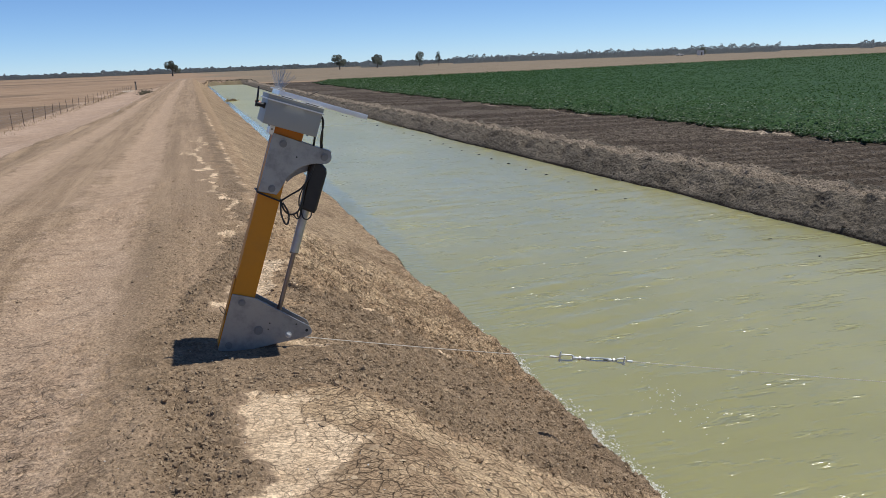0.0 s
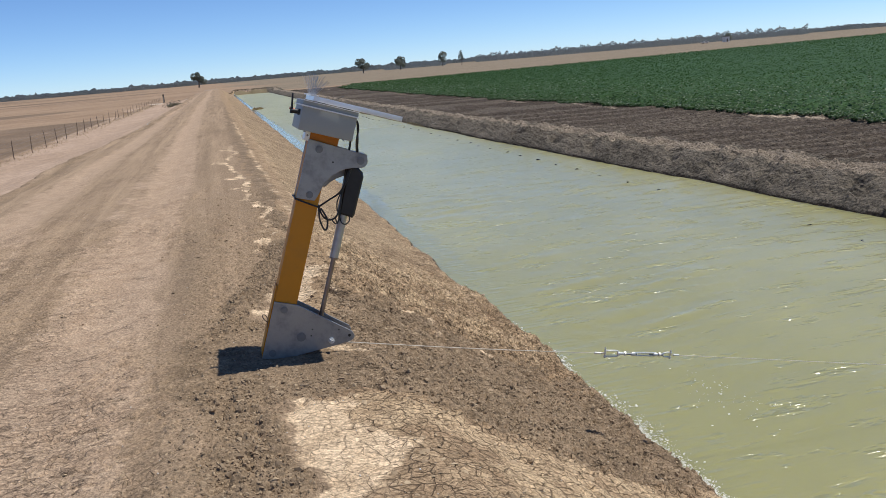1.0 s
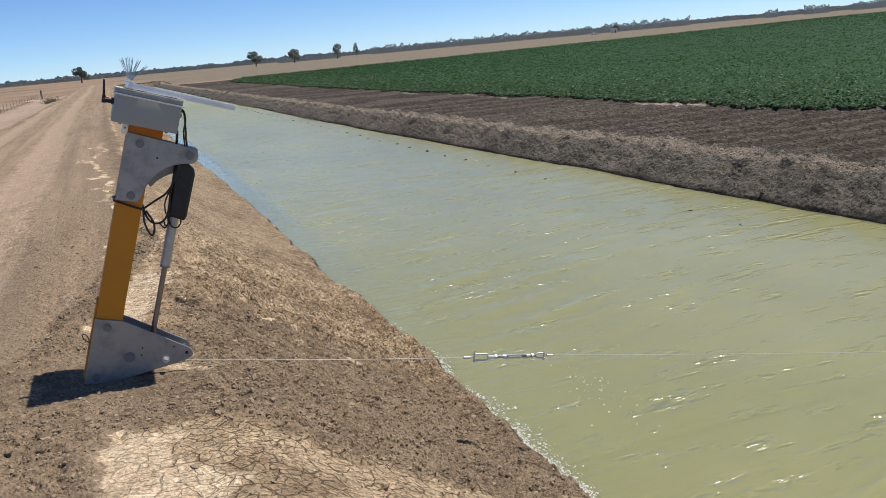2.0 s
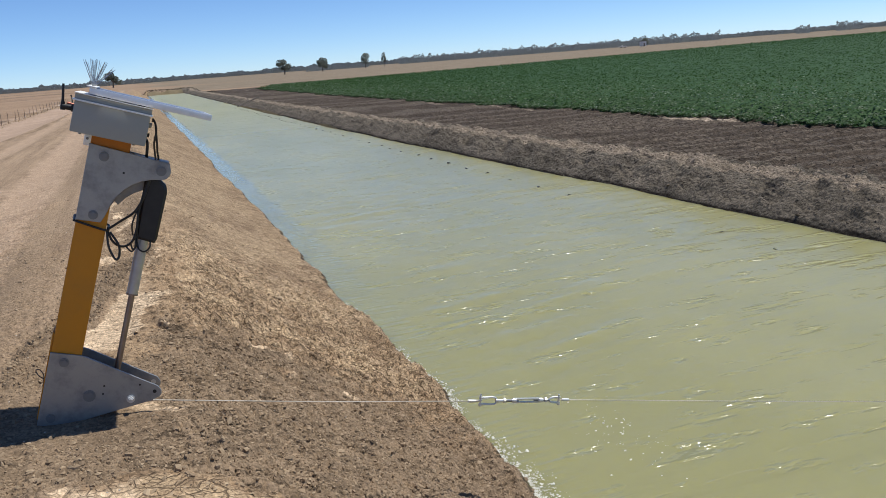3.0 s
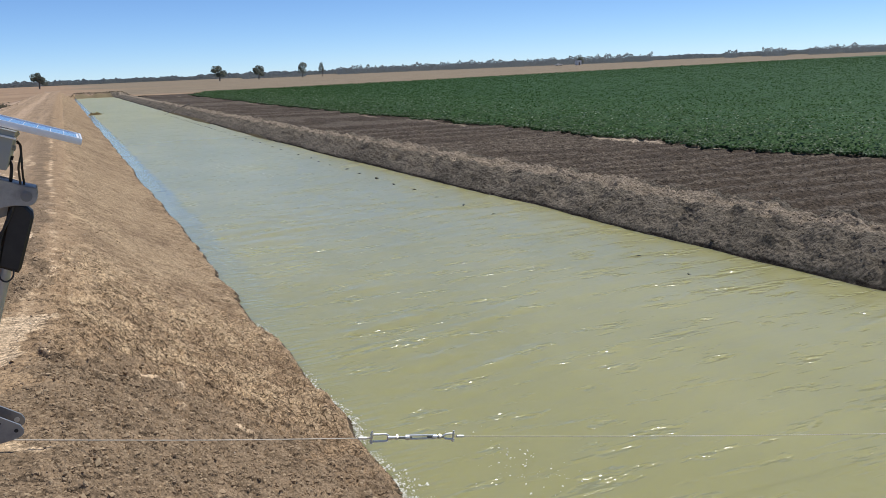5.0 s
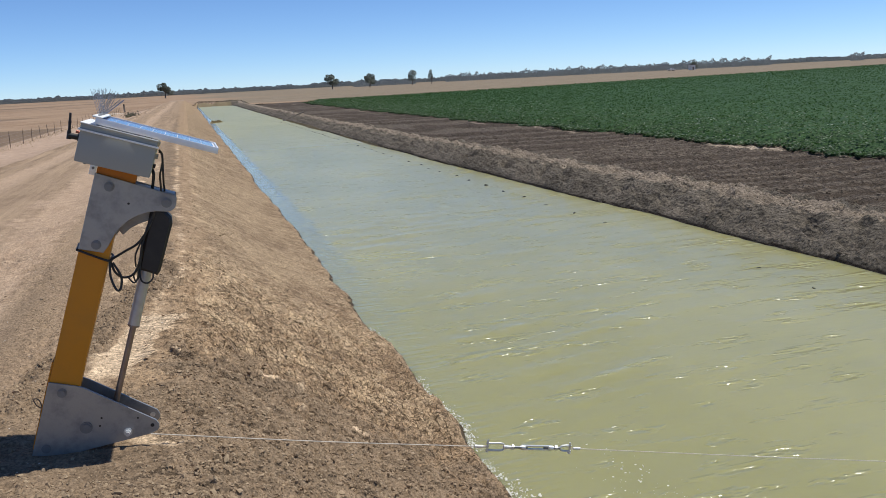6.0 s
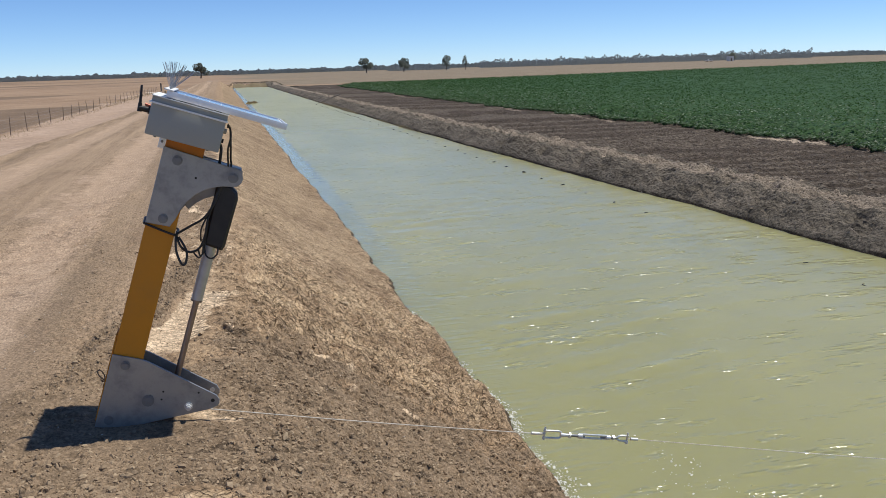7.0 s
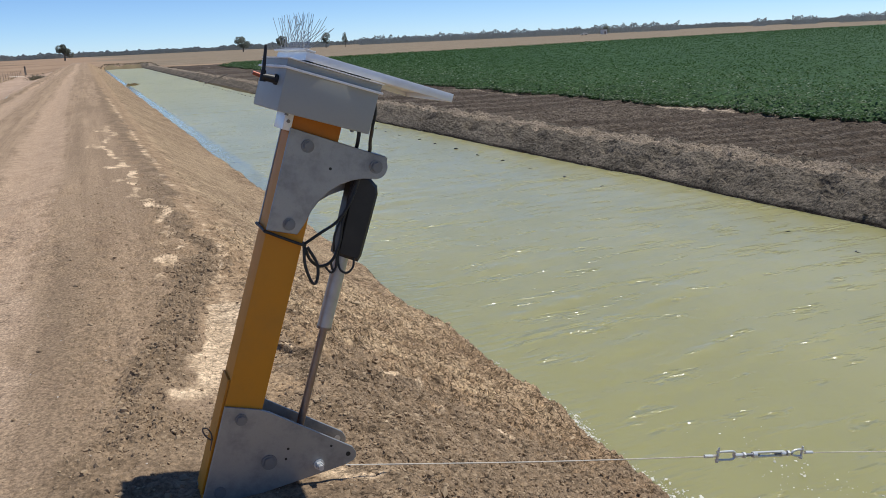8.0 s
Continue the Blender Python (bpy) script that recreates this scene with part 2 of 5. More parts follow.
WOODS_HAZED = islands("hazed_woods_leaves", [(0.245, 0.268, 0.268), (0.25, 0.275, 0.275), (0.258, 0.283, 0.282)], 1.0, spec=0.0, translucent=0.6)
STRAW = islands("dry_straw", [(0.3, 0.22, 0.11), (0.45, 0.34, 0.18), (0.55, 0.44, 0.27)], 0.9, translucent=0.4)
SCRUB = islands("scrub_leaves", [(0.08, 0.068, 0.05), (0.12, 0.1, 0.072), (0.18, 0.15, 0.108)], 0.9, translucent=0.35)
SHRUB = islands("shrub_leaves", [(0.15, 0.145, 0.095), (0.2, 0.19, 0.13), (0.26, 0.235, 0.165)], 0.9, translucent=0.4)
BARK = soil("bark", (0.1, 0.088, 0.075), (0.2, 0.175, 0.15), grain=20)
FOAM = painted("foam", (0.72, 0.7, 0.6), 0.6, amount=0.2)

# post top's deeper orange: rust, plus the box's shade put into the colour
ORANGE = painted("rusty_shaded_orange", (0.5, 0.175, 0.02), 0.55, wear=(0.3, 0.12, 0.05), amount=0.5, spec=0.3)
YELLOW = painted("yellow_enamel", (0.63, 0.248, 0.016), 0.5, wear=(0.4, 0.2, 0.05), amount=0.25, spec=0.3)
GALV = painted("galvanised_steel", (0.365, 0.366, 0.36), 0.46, metal=0.68, wear=(0.19, 0.19, 0.19), amount=0.7, scale=11)
ZINC = painted("zinc_plated_steel", (0.72, 0.72, 0.69), 0.35, metal=0.45, wear=(0.35, 0.33, 0.3), amount=0.4, scale=30)
BOLT = painted("dull_bolt_steel", (0.22, 0.228, 0.238), 0.5, metal=0.6, amount=0.4, scale=40)
GREY = painted("grey_enclosure_plastic", (0.345, 0.353, 0.325), 0.5, wear=(0.36, 0.33, 0.28), amount=0.25)
SEAL = painted("pale_lid_edge", (0.85, 0.85, 0.82), 0.5, amount=0.15)
BLACK = painted("black_plastic", (0.012, 0.012, 0.013), 0.5, wear=(0.05, 0.045, 0.04), amount=0.4)
CABLE = painted("black_cable", (0.014, 0.014, 0.014), 0.45, amount=0.2)
TUBE = painted("grey_ram_tube", (0.5, 0.49, 0.47), 0.4, metal=0.5, wear=(0.3, 0.27, 0.24), amount=0.4)
ROD = painted("brown_stained_rod", (0.3, 0.235, 0.19), 0.35, metal=0.6, wear=(0.2, 0.13, 0.09), amount=0.6)
ALU = painted("aluminium_frame", (0.84, 0.85, 0.86), 0.33, metal=0.3, amount=0.15)
WHITE = painted("white_backsheet", (0.75, 0.76, 0.78), 0.35, amount=0.1)
SILICON = painted("blue_solar_cell", (0.05, 0.1, 0.27), 0.16, coat=0.6, amount=0.2, scale=40)
COPPER = painted("red_brown_fitting", (0.32, 0.1, 0.06), 0.4, metal=0.4, amount=0.4)
SPIKE = painted("spike_wire", (0.42, 0.42, 0.43), 0.35, metal=0.8, amount=0.2)
FAR_WHITE = painted("weathered_white_paint", (0.68, 0.66, 0.62), 0.5, amount=0.2)
PIPE = painted("black_poly_pipe", (0.02, 0.02, 0.02), 0.55, wear=(0.12, 0.1, 0.07), amount=0.5)
PICKET = painted("rusty_steel_picket", (0.16, 0.118, 0.09), 0.75, metal=0.2, amount=0.4)
WIRE = painted("fence_wire", (0.22, 0.2, 0.18), 0.5, metal=0.6, amount=0.2)


def water_material():
    m, t, p = make("muddy_water")
    big = noise_node(t, 0.35, 4, 0.55, (1, 0.45, 1))
    col = blend(t, ramp(t, big, 0.35, 0.68), (0.308, 0.294, 0.136), (0.35, 0.33, 0.155))
    tc = t.nodes.new("ShaderNodeTexCoord")
    axes = t.nodes.new("ShaderNodeSeparateXYZ")
    link(t, tc.outputs["Object"], axes.inputs[0])
    # stiller water in the lee of the bank, sky reflection put into its colour
    ragged = calc(t, "ADD", axes.outputs[0], calc(t, "MULTIPLY", calc(t, "SUBTRACT", noise_node(t, 1.0, 4, 0.6, (0.8, 3.0, 1.0)), 0.5), 0.4))
    still = calc(t, "SUBTRACT", 1.0, ramp(t, ragged, 2.76, 2.94))
    reach_y = t.nodes.new("ShaderNodeMapRange")
    reach_y.inputs["From Min"].default_value, reach_y.inputs["From Max"].default_value = 9.0, 20.0
    link(t, axes.outputs[1], reach_y.inputs["Value"])
    still = calc(t, "MULTIPLY", still, reach_y.outputs[0])
    col = blend(t, calc(t, "MULTIPLY", still, 0.3), col, (0.26, 0.275, 0.195))
    link(t, col, p.inputs["Base Color"])
    link(t, calc(t, "ADD", 0.5, calc(t, "MULTIPLY", still, 0.5)), p.inputs["Specular IOR Level"])
    link(t, calc(t, "ADD", 1.33, calc(t, "MULTIPLY", still, 0.17)), p.inputs["IOR"])
    ruffle = t.nodes.new("ShaderNodeMapRange")
    for key, v in (("From Min", 5.0), ("From Max", 60.0), ("To Min", 0.11), ("To Max", 0.3)):
        ruffle.inputs[key].default_value = v
    link(t, axes.outputs[1], ruffle.inputs["Value"])
    p.inputs["Subsurface Weight"].default_value = 1.0
    p.inputs["Subsurface Radius"].default_value = (1.0, 0.9, 0.5)
    p.inputs["Subsurface Scale"].default_value = 0.6
    a = noise_node(t, 4.0, 2.0, 0.45, (0.4, 1.0, 1.0))
    b = noise_node(t, 17.0, 1.0, 0.5, (0.6, 1.0, 1.0))
    gust = ramp(t, noise_node(t, 1.1, 3.0, 0.6, (0.5, 1.5, 1.0)), 0.54, 0.72)
    open_water = ramp(t, ragged, 2.72, 2.95)
    link(t, calc(t, "ADD", 0.05, calc(t, "MULTIPLY", ruffle.outputs[0], open_water)), p.inputs["Roughness"])
    rise = calc(t, "ADD", calc(t, "MULTIPLY", a, 0.17), calc(t, "MULTIPLY", b, calc(t, "ADD", calc(t, "MULTIPLY", gust, 0.07), 0.03)))
    rise = calc(t, "MULTIPLY", rise, calc(t, "ADD", calc(t, "MULTIPLY", open_water, 0.93), 0.07))
    lee = calc(t, "MULTIPLY", noise_node(t, 9.0, 2.0, 0.5, (0.25, 1.6, 1.0)), calc(t, "MULTIPLY", calc(t, "SUBTRACT", 1.0, open_water), 0.26))
    rise = calc(t, "ADD", rise, lee)
    # short steep wavelets, in long crests and in scattered flecks
    for spot, low, high, wavelet, steep in ((noise_node(t, 1.1, 4.0, 0.65, (0.4, 2.0, 1.0)), 0.56, 0.66, (9.0, 0.3), 1.7), (noise_node(t, 3.0, 3.0, 0.6, (0.5, 1.4, 1.0)), 0.56, 0.665, (12.0, 0.45), 1.6)):
        where = calc(t, "MULTIPLY", ramp(t, spot, low, high), open_water)
        ripple = calc(t, "SUBTRACT", noise_node(t, wavelet[0], 1.5, 0.5, (wavelet[1], 1.0, 1.0)), 0.5)
        rise = calc(t, "ADD", rise, calc(t, "MULTIPLY", calc(t, "MULTIPLY", where, ripple), steep))
    bump(t, p, rise, 1.0, 0.06)
    return m


WATER = water_material()


# ---- mesh helpers ----
def mesh_object(name, verts, faces, material, flat=False, attributes=None):
    """One mesh from arrays: verts (n, 3), faces (m, 3 or 4)."""
    me = bpy.data.meshes.new(name)
    faces = np.asarray(faces, dtype=np.int32)
    m, k = faces.shape
    me.vertices.add(len(verts))
    me.vertices.foreach_set("co", np.asarray(verts, dtype=np.float32).ravel())
    me.loops.add(m * k)
    me.loops.foreach_set("vertex_index", faces.ravel())
    me.polygons.add(m)
    me.polygons.foreach_set("loop_start", np.arange(0, m * k, k, dtype=np.int32))
    me.polygons.foreach_set("loop_total", np.full(m, k, dtype=np.int32))
    me.polygons.foreach_set("use_smooth", np.full(m, not flat))
    for key, values in (attributes or {}).items():
        me.attributes.new(key, "FLOAT", "POINT").data.foreach_set("value", np.asarray(values, dtype=np.float32).ravel())
    me.update(calc_edges=True)
    me.materials.append(material)
    return new(name, me)


def part(name, bm, material, parent, label="", smooth_angle=40):
    me = bpy.data.meshes.new(name)
    bmesh.ops.recalc_face_normals(bm, faces=bm.faces)
    bm.to_mesh(me)
    bm.free()
    me.materials.append(material)
    me.shade_smooth()
    me.set_sharp_from_angle(angle=radians(smooth_angle))
    ob = new(name, me)
    ob.parent = parent
    if label:
        ob["label"] = label
    return ob


def empty(name, m, label, category, group=""):
    ob = new(name)
    ob.matrix_world = m
    return tagged(ob, label, category, group)


def block(lo, hi, bevel=0.0, bm=None):
    own = bmesh.new()
    bmesh.ops.create_cube(own, size=1)
    size = [h - l for l, h in zip(lo, hi)]
    mid = [(h + l) / 2 for l, h in zip(lo, hi)]
    bmesh.ops.transform(own, matrix=Matrix.LocRotScale(mid, None, size), verts=own.verts)
    if bevel:
        bmesh.ops.bevel(own, geom=own.edges[:], offset=bevel, segments=2, profile=0.6, affect="EDGES")
    return merge(bm, own)


def merge(bm, own):
    if bm is None:
        return own
    me = bpy.data.meshes.new("tmp")
    own.to_mesh(me)
    own.free()
    bm.from_mesh(me)
    bpy.data.meshes.remove(me)
    return bm


def rod(p, q, r, r2=None, seg=14, bm=None, bevel=0.0):
    own = bmesh.new()
    p, q = Vector(p), Vector(q)
    bmesh.ops.create_cone(own, cap_ends=True, segments=seg, radius1=r, radius2=r if r2 is None else r2, depth=(q - p).length)
    if bevel:
        rims = [e for e in own.edges if any(len(f.verts) > 4 for f in e.link_faces)]
        bmesh.ops.bevel(own, geom=rims, offset=bevel, segments=2, affect="EDGES")
    turn = (q - p).to_track_quat("Z", "Y").to_matrix().to_4x4()
    bmesh.ops.transform(own, matrix=Matrix.Translation((p + q) / 2) @ turn, verts=own.verts)
    return merge(bm, own)


def plate(outline, y0, y1, bevel=0.0015, bm=None):
    """A plate of that outline in x and z, from y0 to y1."""
    own = bmesh.new()
    f = own.faces.new([own.verts.new((x, y0, z)) for x, z in outline])
    out = bmesh.ops.extrude_face_region(own, geom=[f])
    bmesh.ops.translate(own, vec=(0, y1 - y0, 0), verts=[v for v in out["geom"] if isinstance(v, bmesh.types.BMVert)])
    if bevel:
        rims = [e for e in own.edges if abs(e.verts[0].co.y - e.verts[1].co.y) < 1e-6]
        bmesh.ops.bevel(own, geom=rims, offset=bevel, segments=1, affect="EDGES")
    return merge(bm, own)


def hose(points, r, seg=8, steps=6, bm=None):
    """A round line swept smoothly through points."""
    pts = [Vector(p) for p in points]
    path = []
    for i in range(len(pts) - 1):
        a, b, c, d = pts[max(i - 1, 0)], pts[i], pts[i + 1], pts[min(i + 2, len(pts) - 1)]
        for k in range(steps):
            s = k / steps
            path.append(0.5 * (2 * b + (c - a) * s + (2 * a - 5 * b + 4 * c - d) * s * s + (3 * b - a - 3 * c + d) * s ** 3))
    path.append(pts[-1])
    own = bmesh.new()
    rings = []
    up = Vector((0.3, 0.9, 0.25)).normalized()
    for i, p in enumerate(path):
        way = (path[min(i + 1, len(path) - 1)] - path[max(i - 1, 0)]).normalized()
        side = way.cross(up).normalized()
        top = side.cross(way).normalized()
        up = top
        rings.append([own.verts.new(p + r * (math.cos(a) * side + math.sin(a) * top)) for a in (2 * math.pi * k / seg for k in range(seg))])
    for a, b in zip(rings, rings[1:]):
        for k in range(seg):
            own.faces.new((a[k], a[(k + 1) % seg], b[(k + 1) % seg], b[k]))
    own.faces.new(rings[0])
    own.faces.new(rings[-1])
    return merge(bm, own)


def arc(cx, cz, r, a0, a1, n):
    return [(cx + r * math.cos(radians(a0 + (a1 - a0) * k / n)), cz + r * math.sin(radians(a0 + (a1 - a0) * k / n))) for k in range(n + 1)]


def scatter_blocks(name, places, sizes, material, seed, squash=0.6, small=False):
    """Many small broken lumps in one mesh: jittered twelve-cornered pieces."""
    rng = np.random.default_rng(seed)
    n = len(places)
    g = (1 + 5 ** 0.5) / 2
    base = np.array([(-1, g, 0), (1, g, 0), (-1, -g, 0), (1, -g, 0), (0, -1, g), (0, 1, g), (0, -1, -g), (0, 1, -g), (g, 0, -1), (g, 0, 1), (-g, 0, -1), (-g, 0, 1)]) * 0.27
    tris = np.array([(0, 11, 5), (0, 5, 1), (0, 1, 7), (0, 7, 10), (0, 10, 11), (1, 5, 9), (5, 11, 4), (11, 10, 2), (10, 7, 6), (7, 1, 8),
                     (3, 9, 4), (3, 4, 2), (3, 2, 6), (3, 6, 8), (3, 8, 9), (4, 9, 5), (2, 4, 11), (6, 2, 10), (8, 6, 7), (9, 8, 1)])
    if small:
        base = np.array([(1, 0, 0), (0, 1, 0), (-1, 0, 0), (0, -1, 0), (0, 0, 1), (0, 0, -1)]) * 0.5
        tris = np.array([(0, 1, 4), (1, 2, 4), (2, 3, 4), (3, 0, 4), (1, 0, 5), (2, 1, 5), (3, 2, 5), (0, 3, 5)])
    c = len(base)
    v = base[None] * (1 + rng.uniform(-0.4, 0.3, (n, c, 1))) + rng.uniform(-0.08, 0.08, (n, c, 3))
    v *= sizes[:, None, None] * np.stack([rng.uniform(0.7, 1.3, n), rng.uniform(0.7, 1.3, n), squash * rng.uniform(0.6, 1.3, n)], 1)[:, None]
    a = rng.uniform(0, 2 * np.pi, n)
    ca, sa = np.cos(a)[:, None], np.sin(a)[:, None]
    b = rng.normal(0, 0.35, n)
    cb, sb = np.cos(b)[:, None], np.sin(b)[:, None]
    y, z = v[..., 1] * cb - v[..., 2] * sb, v[..., 1] * sb + v[..., 2] * cb
    x = v[..., 0]
    v = np.stack([x * ca - y * sa, x * sa + y * ca, z], -1) + places[:, None]
    f = tris[None] + c * np.arange(n)[:, None, None]
    return mesh_object(name, v.reshape(-1, 3), f.reshape(-1, 3), material, flat=True)


def scatter_leaves(name, places, sizes, material, seed, droop=0.5, thin=0.55, upright=False):
    """Many small folded leaves in one mesh."""
    rng = np.random.default_rng(seed)
    n = len(places)
    shape = np.array([(-0.5, 0, 0), (0, -thin / 2, 0.1), (0.5, 0, -0.06), (0, thin / 2, 0.1)])
    v = np.repeat(shape[None], n, 0) * sizes[:, None, None]
    for i, j, spread in ((1, 2, droop), (0, 2, droop)):
        a = rng.normal(math.pi / 2 if upright and i else 0, spread, n)[:, None]
        p, q = v[..., i].copy(), v[..., j].copy()
        v[..., i], v[..., j] = p * np.cos(a) - q * np.sin(a), p * np.sin(a) + q * np.cos(a)
    a = rng.uniform(0, 2 * np.pi, n)[:, None]
    x, y = v[..., 0].copy(), v[..., 1].copy()
    v[..., 0], v[..., 1] = x * np.cos(a) - y * np.sin(a), x * np.sin(a) + y * np.cos(a)
    v += places[:, None]
    f = np.array([(0, 1, 2, 3)])[None] + 4 * np.arange(n)[:, None, None]
    return mesh_object(name, v.reshape(-1, 3), f.reshape(-1, 4), material, flat=True)


# ---- the land ----
WATER_Z = -1.0
END_Y = 153.0


def far_shore(y):
    return 8.8 - 0.2 * smooth(8, 12, y) - 0.4 * smooth(13, 40, y) + 0.3 * smooth(60, 150, y) + 0.12 * vnoise(y * 0.35, y * 0 + 3.3, 41)


def lip_line(y):
    """Where the strip of loose gravel runs along the bank's lip."""
    return np.interp(y, [2.5, 3.2, 4.4, 5.5, 6.0, 7.0, 8.5, 11, 17, 30, 200], [-0.05, -0.1, -0.15, -0.14, -0.03, 0.2, 0.42, 0.42, 0.33, 0.25, 0.25])


PROFILE = [(-5000, -1.1), (-60, -1.1), (-9, -1.0), (-7, -0.86), (-5.6, -0.62), (-5.2, -0.5), (-4.75, -0.46), (-4.35, -0.4), (-4.15, -0.12), (-4.0, -0.06), (-3.8, -0.09), (-3.3, -0.04), (-2, 0.03), (-0.4, 0.08),
           (0, 0.072), (0.4, 0.05), (0.6, 0.03), (0.72, -0.005), (0.92, -0.12), (1.3, -0.36), (1.64, -0.57), (2.08, -0.80), (2.35, -0.885), (2.41, -0.94),
           (2.49, -1.06), (3.2, -1.6), (5.5, -1.95), (8.0, -1.45), (8.78, -1.06), (8.86, -0.93), (9.15, -0.79), (9.5, -0.69), (9.95, -0.64), (10.7, -0.7), (11.4, -1.0),
           (12.2, -1.22), (17, -1.3), (60, -1.3), (250, -1.1), (5000, -1.1)]


def road_edge(x, y):
    """How far the track's left shoulder has come in at that distance."""
    inward = np.interp(y, [12, 21.6, 35, 48, 61, 100, 170], [-0.1, 0.0, 0.5, 0.8, 1.0, 1.15, 1.15])
    return inward * smooth(-9.0, -6.0, x) * (1 - smooth(-3.0, -1.9, x))


def height(x, y):
    """The land's height, and its layers."""
    left = road_edge(x, y)
    shift = (far_shore(y) - 8.85) * smooth(4.5, 7.5, x) * (1 - smooth(13, 20, x))
    edge = (0.035 * vnoise(y * 0.9, y * 0, 11) + 0.03 * vnoise(y * 3.1, y * 0, 12) + 0.025 * vnoise(y * 8, y * 0, 13) - 0.07 * np.exp(-((y - 7.05) / 0.22) ** 2)) * smooth(1.6, 2.4, x) * (1 - smooth(2.8, 3.6, x))
    px = np.array([p[0] for p in PROFILE], float)
    pz = np.array([p[1] for p in PROFILE], float)
    xs = x - shift - left + edge + (0.12 * vnoise(y * 0.35, y * 0, 15) + 0.09 * vnoise(y * 1.4, y * 0, 16) + 0.05 * vnoise(y * 4.5, x * 2, 17)) * smooth(-5.6, -4.6, x) * (1 - smooth(-3.9, -3.5, x))
    z = np.interp(xs, px, pz)
    # the far end of the channel is closed by a low mound
    mound = smooth(END_Y - 3, END_Y + 1, y + 0.8 * vnoise(x * 0.8, y * 0.2, 3)) * smooth(2.0, 2.6, x) * (1 - smooth(9.2, 12, x))
    z = z * (1 - mound) + mound * (-0.24 + 0.12 * vnoise(x * 1.3, y * 0.7, 4) - 0.6 * smooth(END_Y + 3, END_Y + 9, y))
    far = smooth(160, 260, y)
    z = z * (1 - far) - 1.1 * far
    near = np.exp(-np.maximum(y - 3, 0) / 14.0)
    bank = smooth(0.25, 0.7, x) * (1 - smooth(2.5, 2.9, x))
    road = smooth(-4.2, -3.7, x) * (1 - smooth(0.2, 0.6, x))
    fbank = smooth(8.7, 9.1, xs) * (1 - smooth(10.8, 12.2, xs)) * (1 - far)
    # lumps at three sizes
    z = z + bank * (0.015 * (0.3 + 0.7 * near) * fbm(x * 1.6, y * 1.2, 3, 21) + near ** 2.5 * (1 - smooth(8, 13, y)) * 0.02 * fbm(x * 9, y * 9, 4, 22, 0.65))
    z = z + road * (0.018 * fbm(x * 1.1, y * 0.35, 3, 31) + near * 0.006 * fbm(x * 11, y * 11, 4, 32, 0.65))
    z = z + fbank * (0.12 * fbm(xs * 2.2, y * 1.7, 4, 51, 0.62) + 0.05 * np.abs(fbm(xs * 5, y * 5, 3, 52)))
    # wheel ruts
    for c, w, d in ((-2.75, 0.28, 0.025), (-1.15, 0.3, 0.03)):
        cc = c + 0.15 * vnoise(y * 0.06, y * 0 + c, 33)
        z = z - road * d * np.exp(-((x - cc) / w) ** 2)
    # a loose windrow between the road and the bank's lip
    z = z + 0.03 * np.exp(-((x + 0.35 - 0.12 * vnoise(y * 0.5, y * 0, 34)) / 0.22) ** 2) * (0.5 + 0.5 * vnoise(x * 3, y * 1.1, 35)) * road
    # furrows run away from the channel
    field = smooth(12, 13.5, xs) * (1 - smooth(60, 120, x)) * (1 - smooth(150, 200, y))
    wave = np.cos(2 * np.pi * (y + 0.12 * vnoise(x * 0.6, y * 0.3, 61)) / 1.0)
    z = z + field * (0.055 * wave + 0.04 * fbm(x * 3, y * 3, 3, 62))
    # rough tilth on the loose strip beside the post
    cl = lip_line(y)
    width = 0.26 - 0.11 * smooth(5.2, 7.5, y)
    loam = np.exp(-((x - cl + 0.22 * fbm(x * 2.1, y * 1.7, 4, 72)) / width) ** 2) * (0.95 + 0.5 * fbm(x * 2.2, y * 1.6, 3, 71)) * (1 - 0.6 * smooth(25, 70, y))
    loam = np.maximum(loam, 0.8 * np.exp(-((x - left + 3.95 - 0.25 * vnoise(y * 0.3, y * 0, 74) - 0.12 * vnoise(y * 1.3, y * 0, 73)) / 0.24) ** 2) * (0.8 + 0.5 * fbm(x * 2, y * 0.5, 3, 75)))
    loam = np.maximum(loam, (0.42 + 0.25 * fbm(x * 1.2, y * 0.25, 3, 80)) * smooth(-0.95, -0.45, x) * (1 - smooth(0.3, 0.5, x)) * smooth(2.0, 3.5, y) * (1 - smooth(60, 120, y)))
    z = z + 0.05 * np.exp(-((x - 0.6 * left + 5.45 - 0.12 * vnoise(y * 0.15, y * 0, 76)) / 0.16) ** 2) * (0.7 + 0.5 * vnoise(x * 3, y * 0.7, 77)) * (1 - far)
    z = z + 0.015 * np.exp(-((x - cl) / 0.12) ** 2) * (y > 5) * (1 - smooth(30, 60, y))
    return z, loam, wave * field, fbank, bank, road, near


def band(a, b, step):
    return list(np.arange(a, b - 1e-6, step))


def growing(a, b, step, rate):
    out, v = [], a
    while v < b:
        out.append(v)
        step *= rate
        v += step
    return out


XS = np.array(sorted([-v for v in growing(6.0, 5000, 0.25, 1.16)][1:]) + band(-6, -4.6, 0.07) + band(-4.6, -3.6, 0.04) + band(-3.6, -1.2, 0.04) + band(-1.2, -0.3, 0.018)
              + band(-0.3, 2.7, 0.0105) + band(2.7, 8.2, 0.3) + band(8.2, 11.2, 0.035) + band(11.2, 23, 0.12) + growing(23, 5000, 0.2, 1.09) + [5000.0])
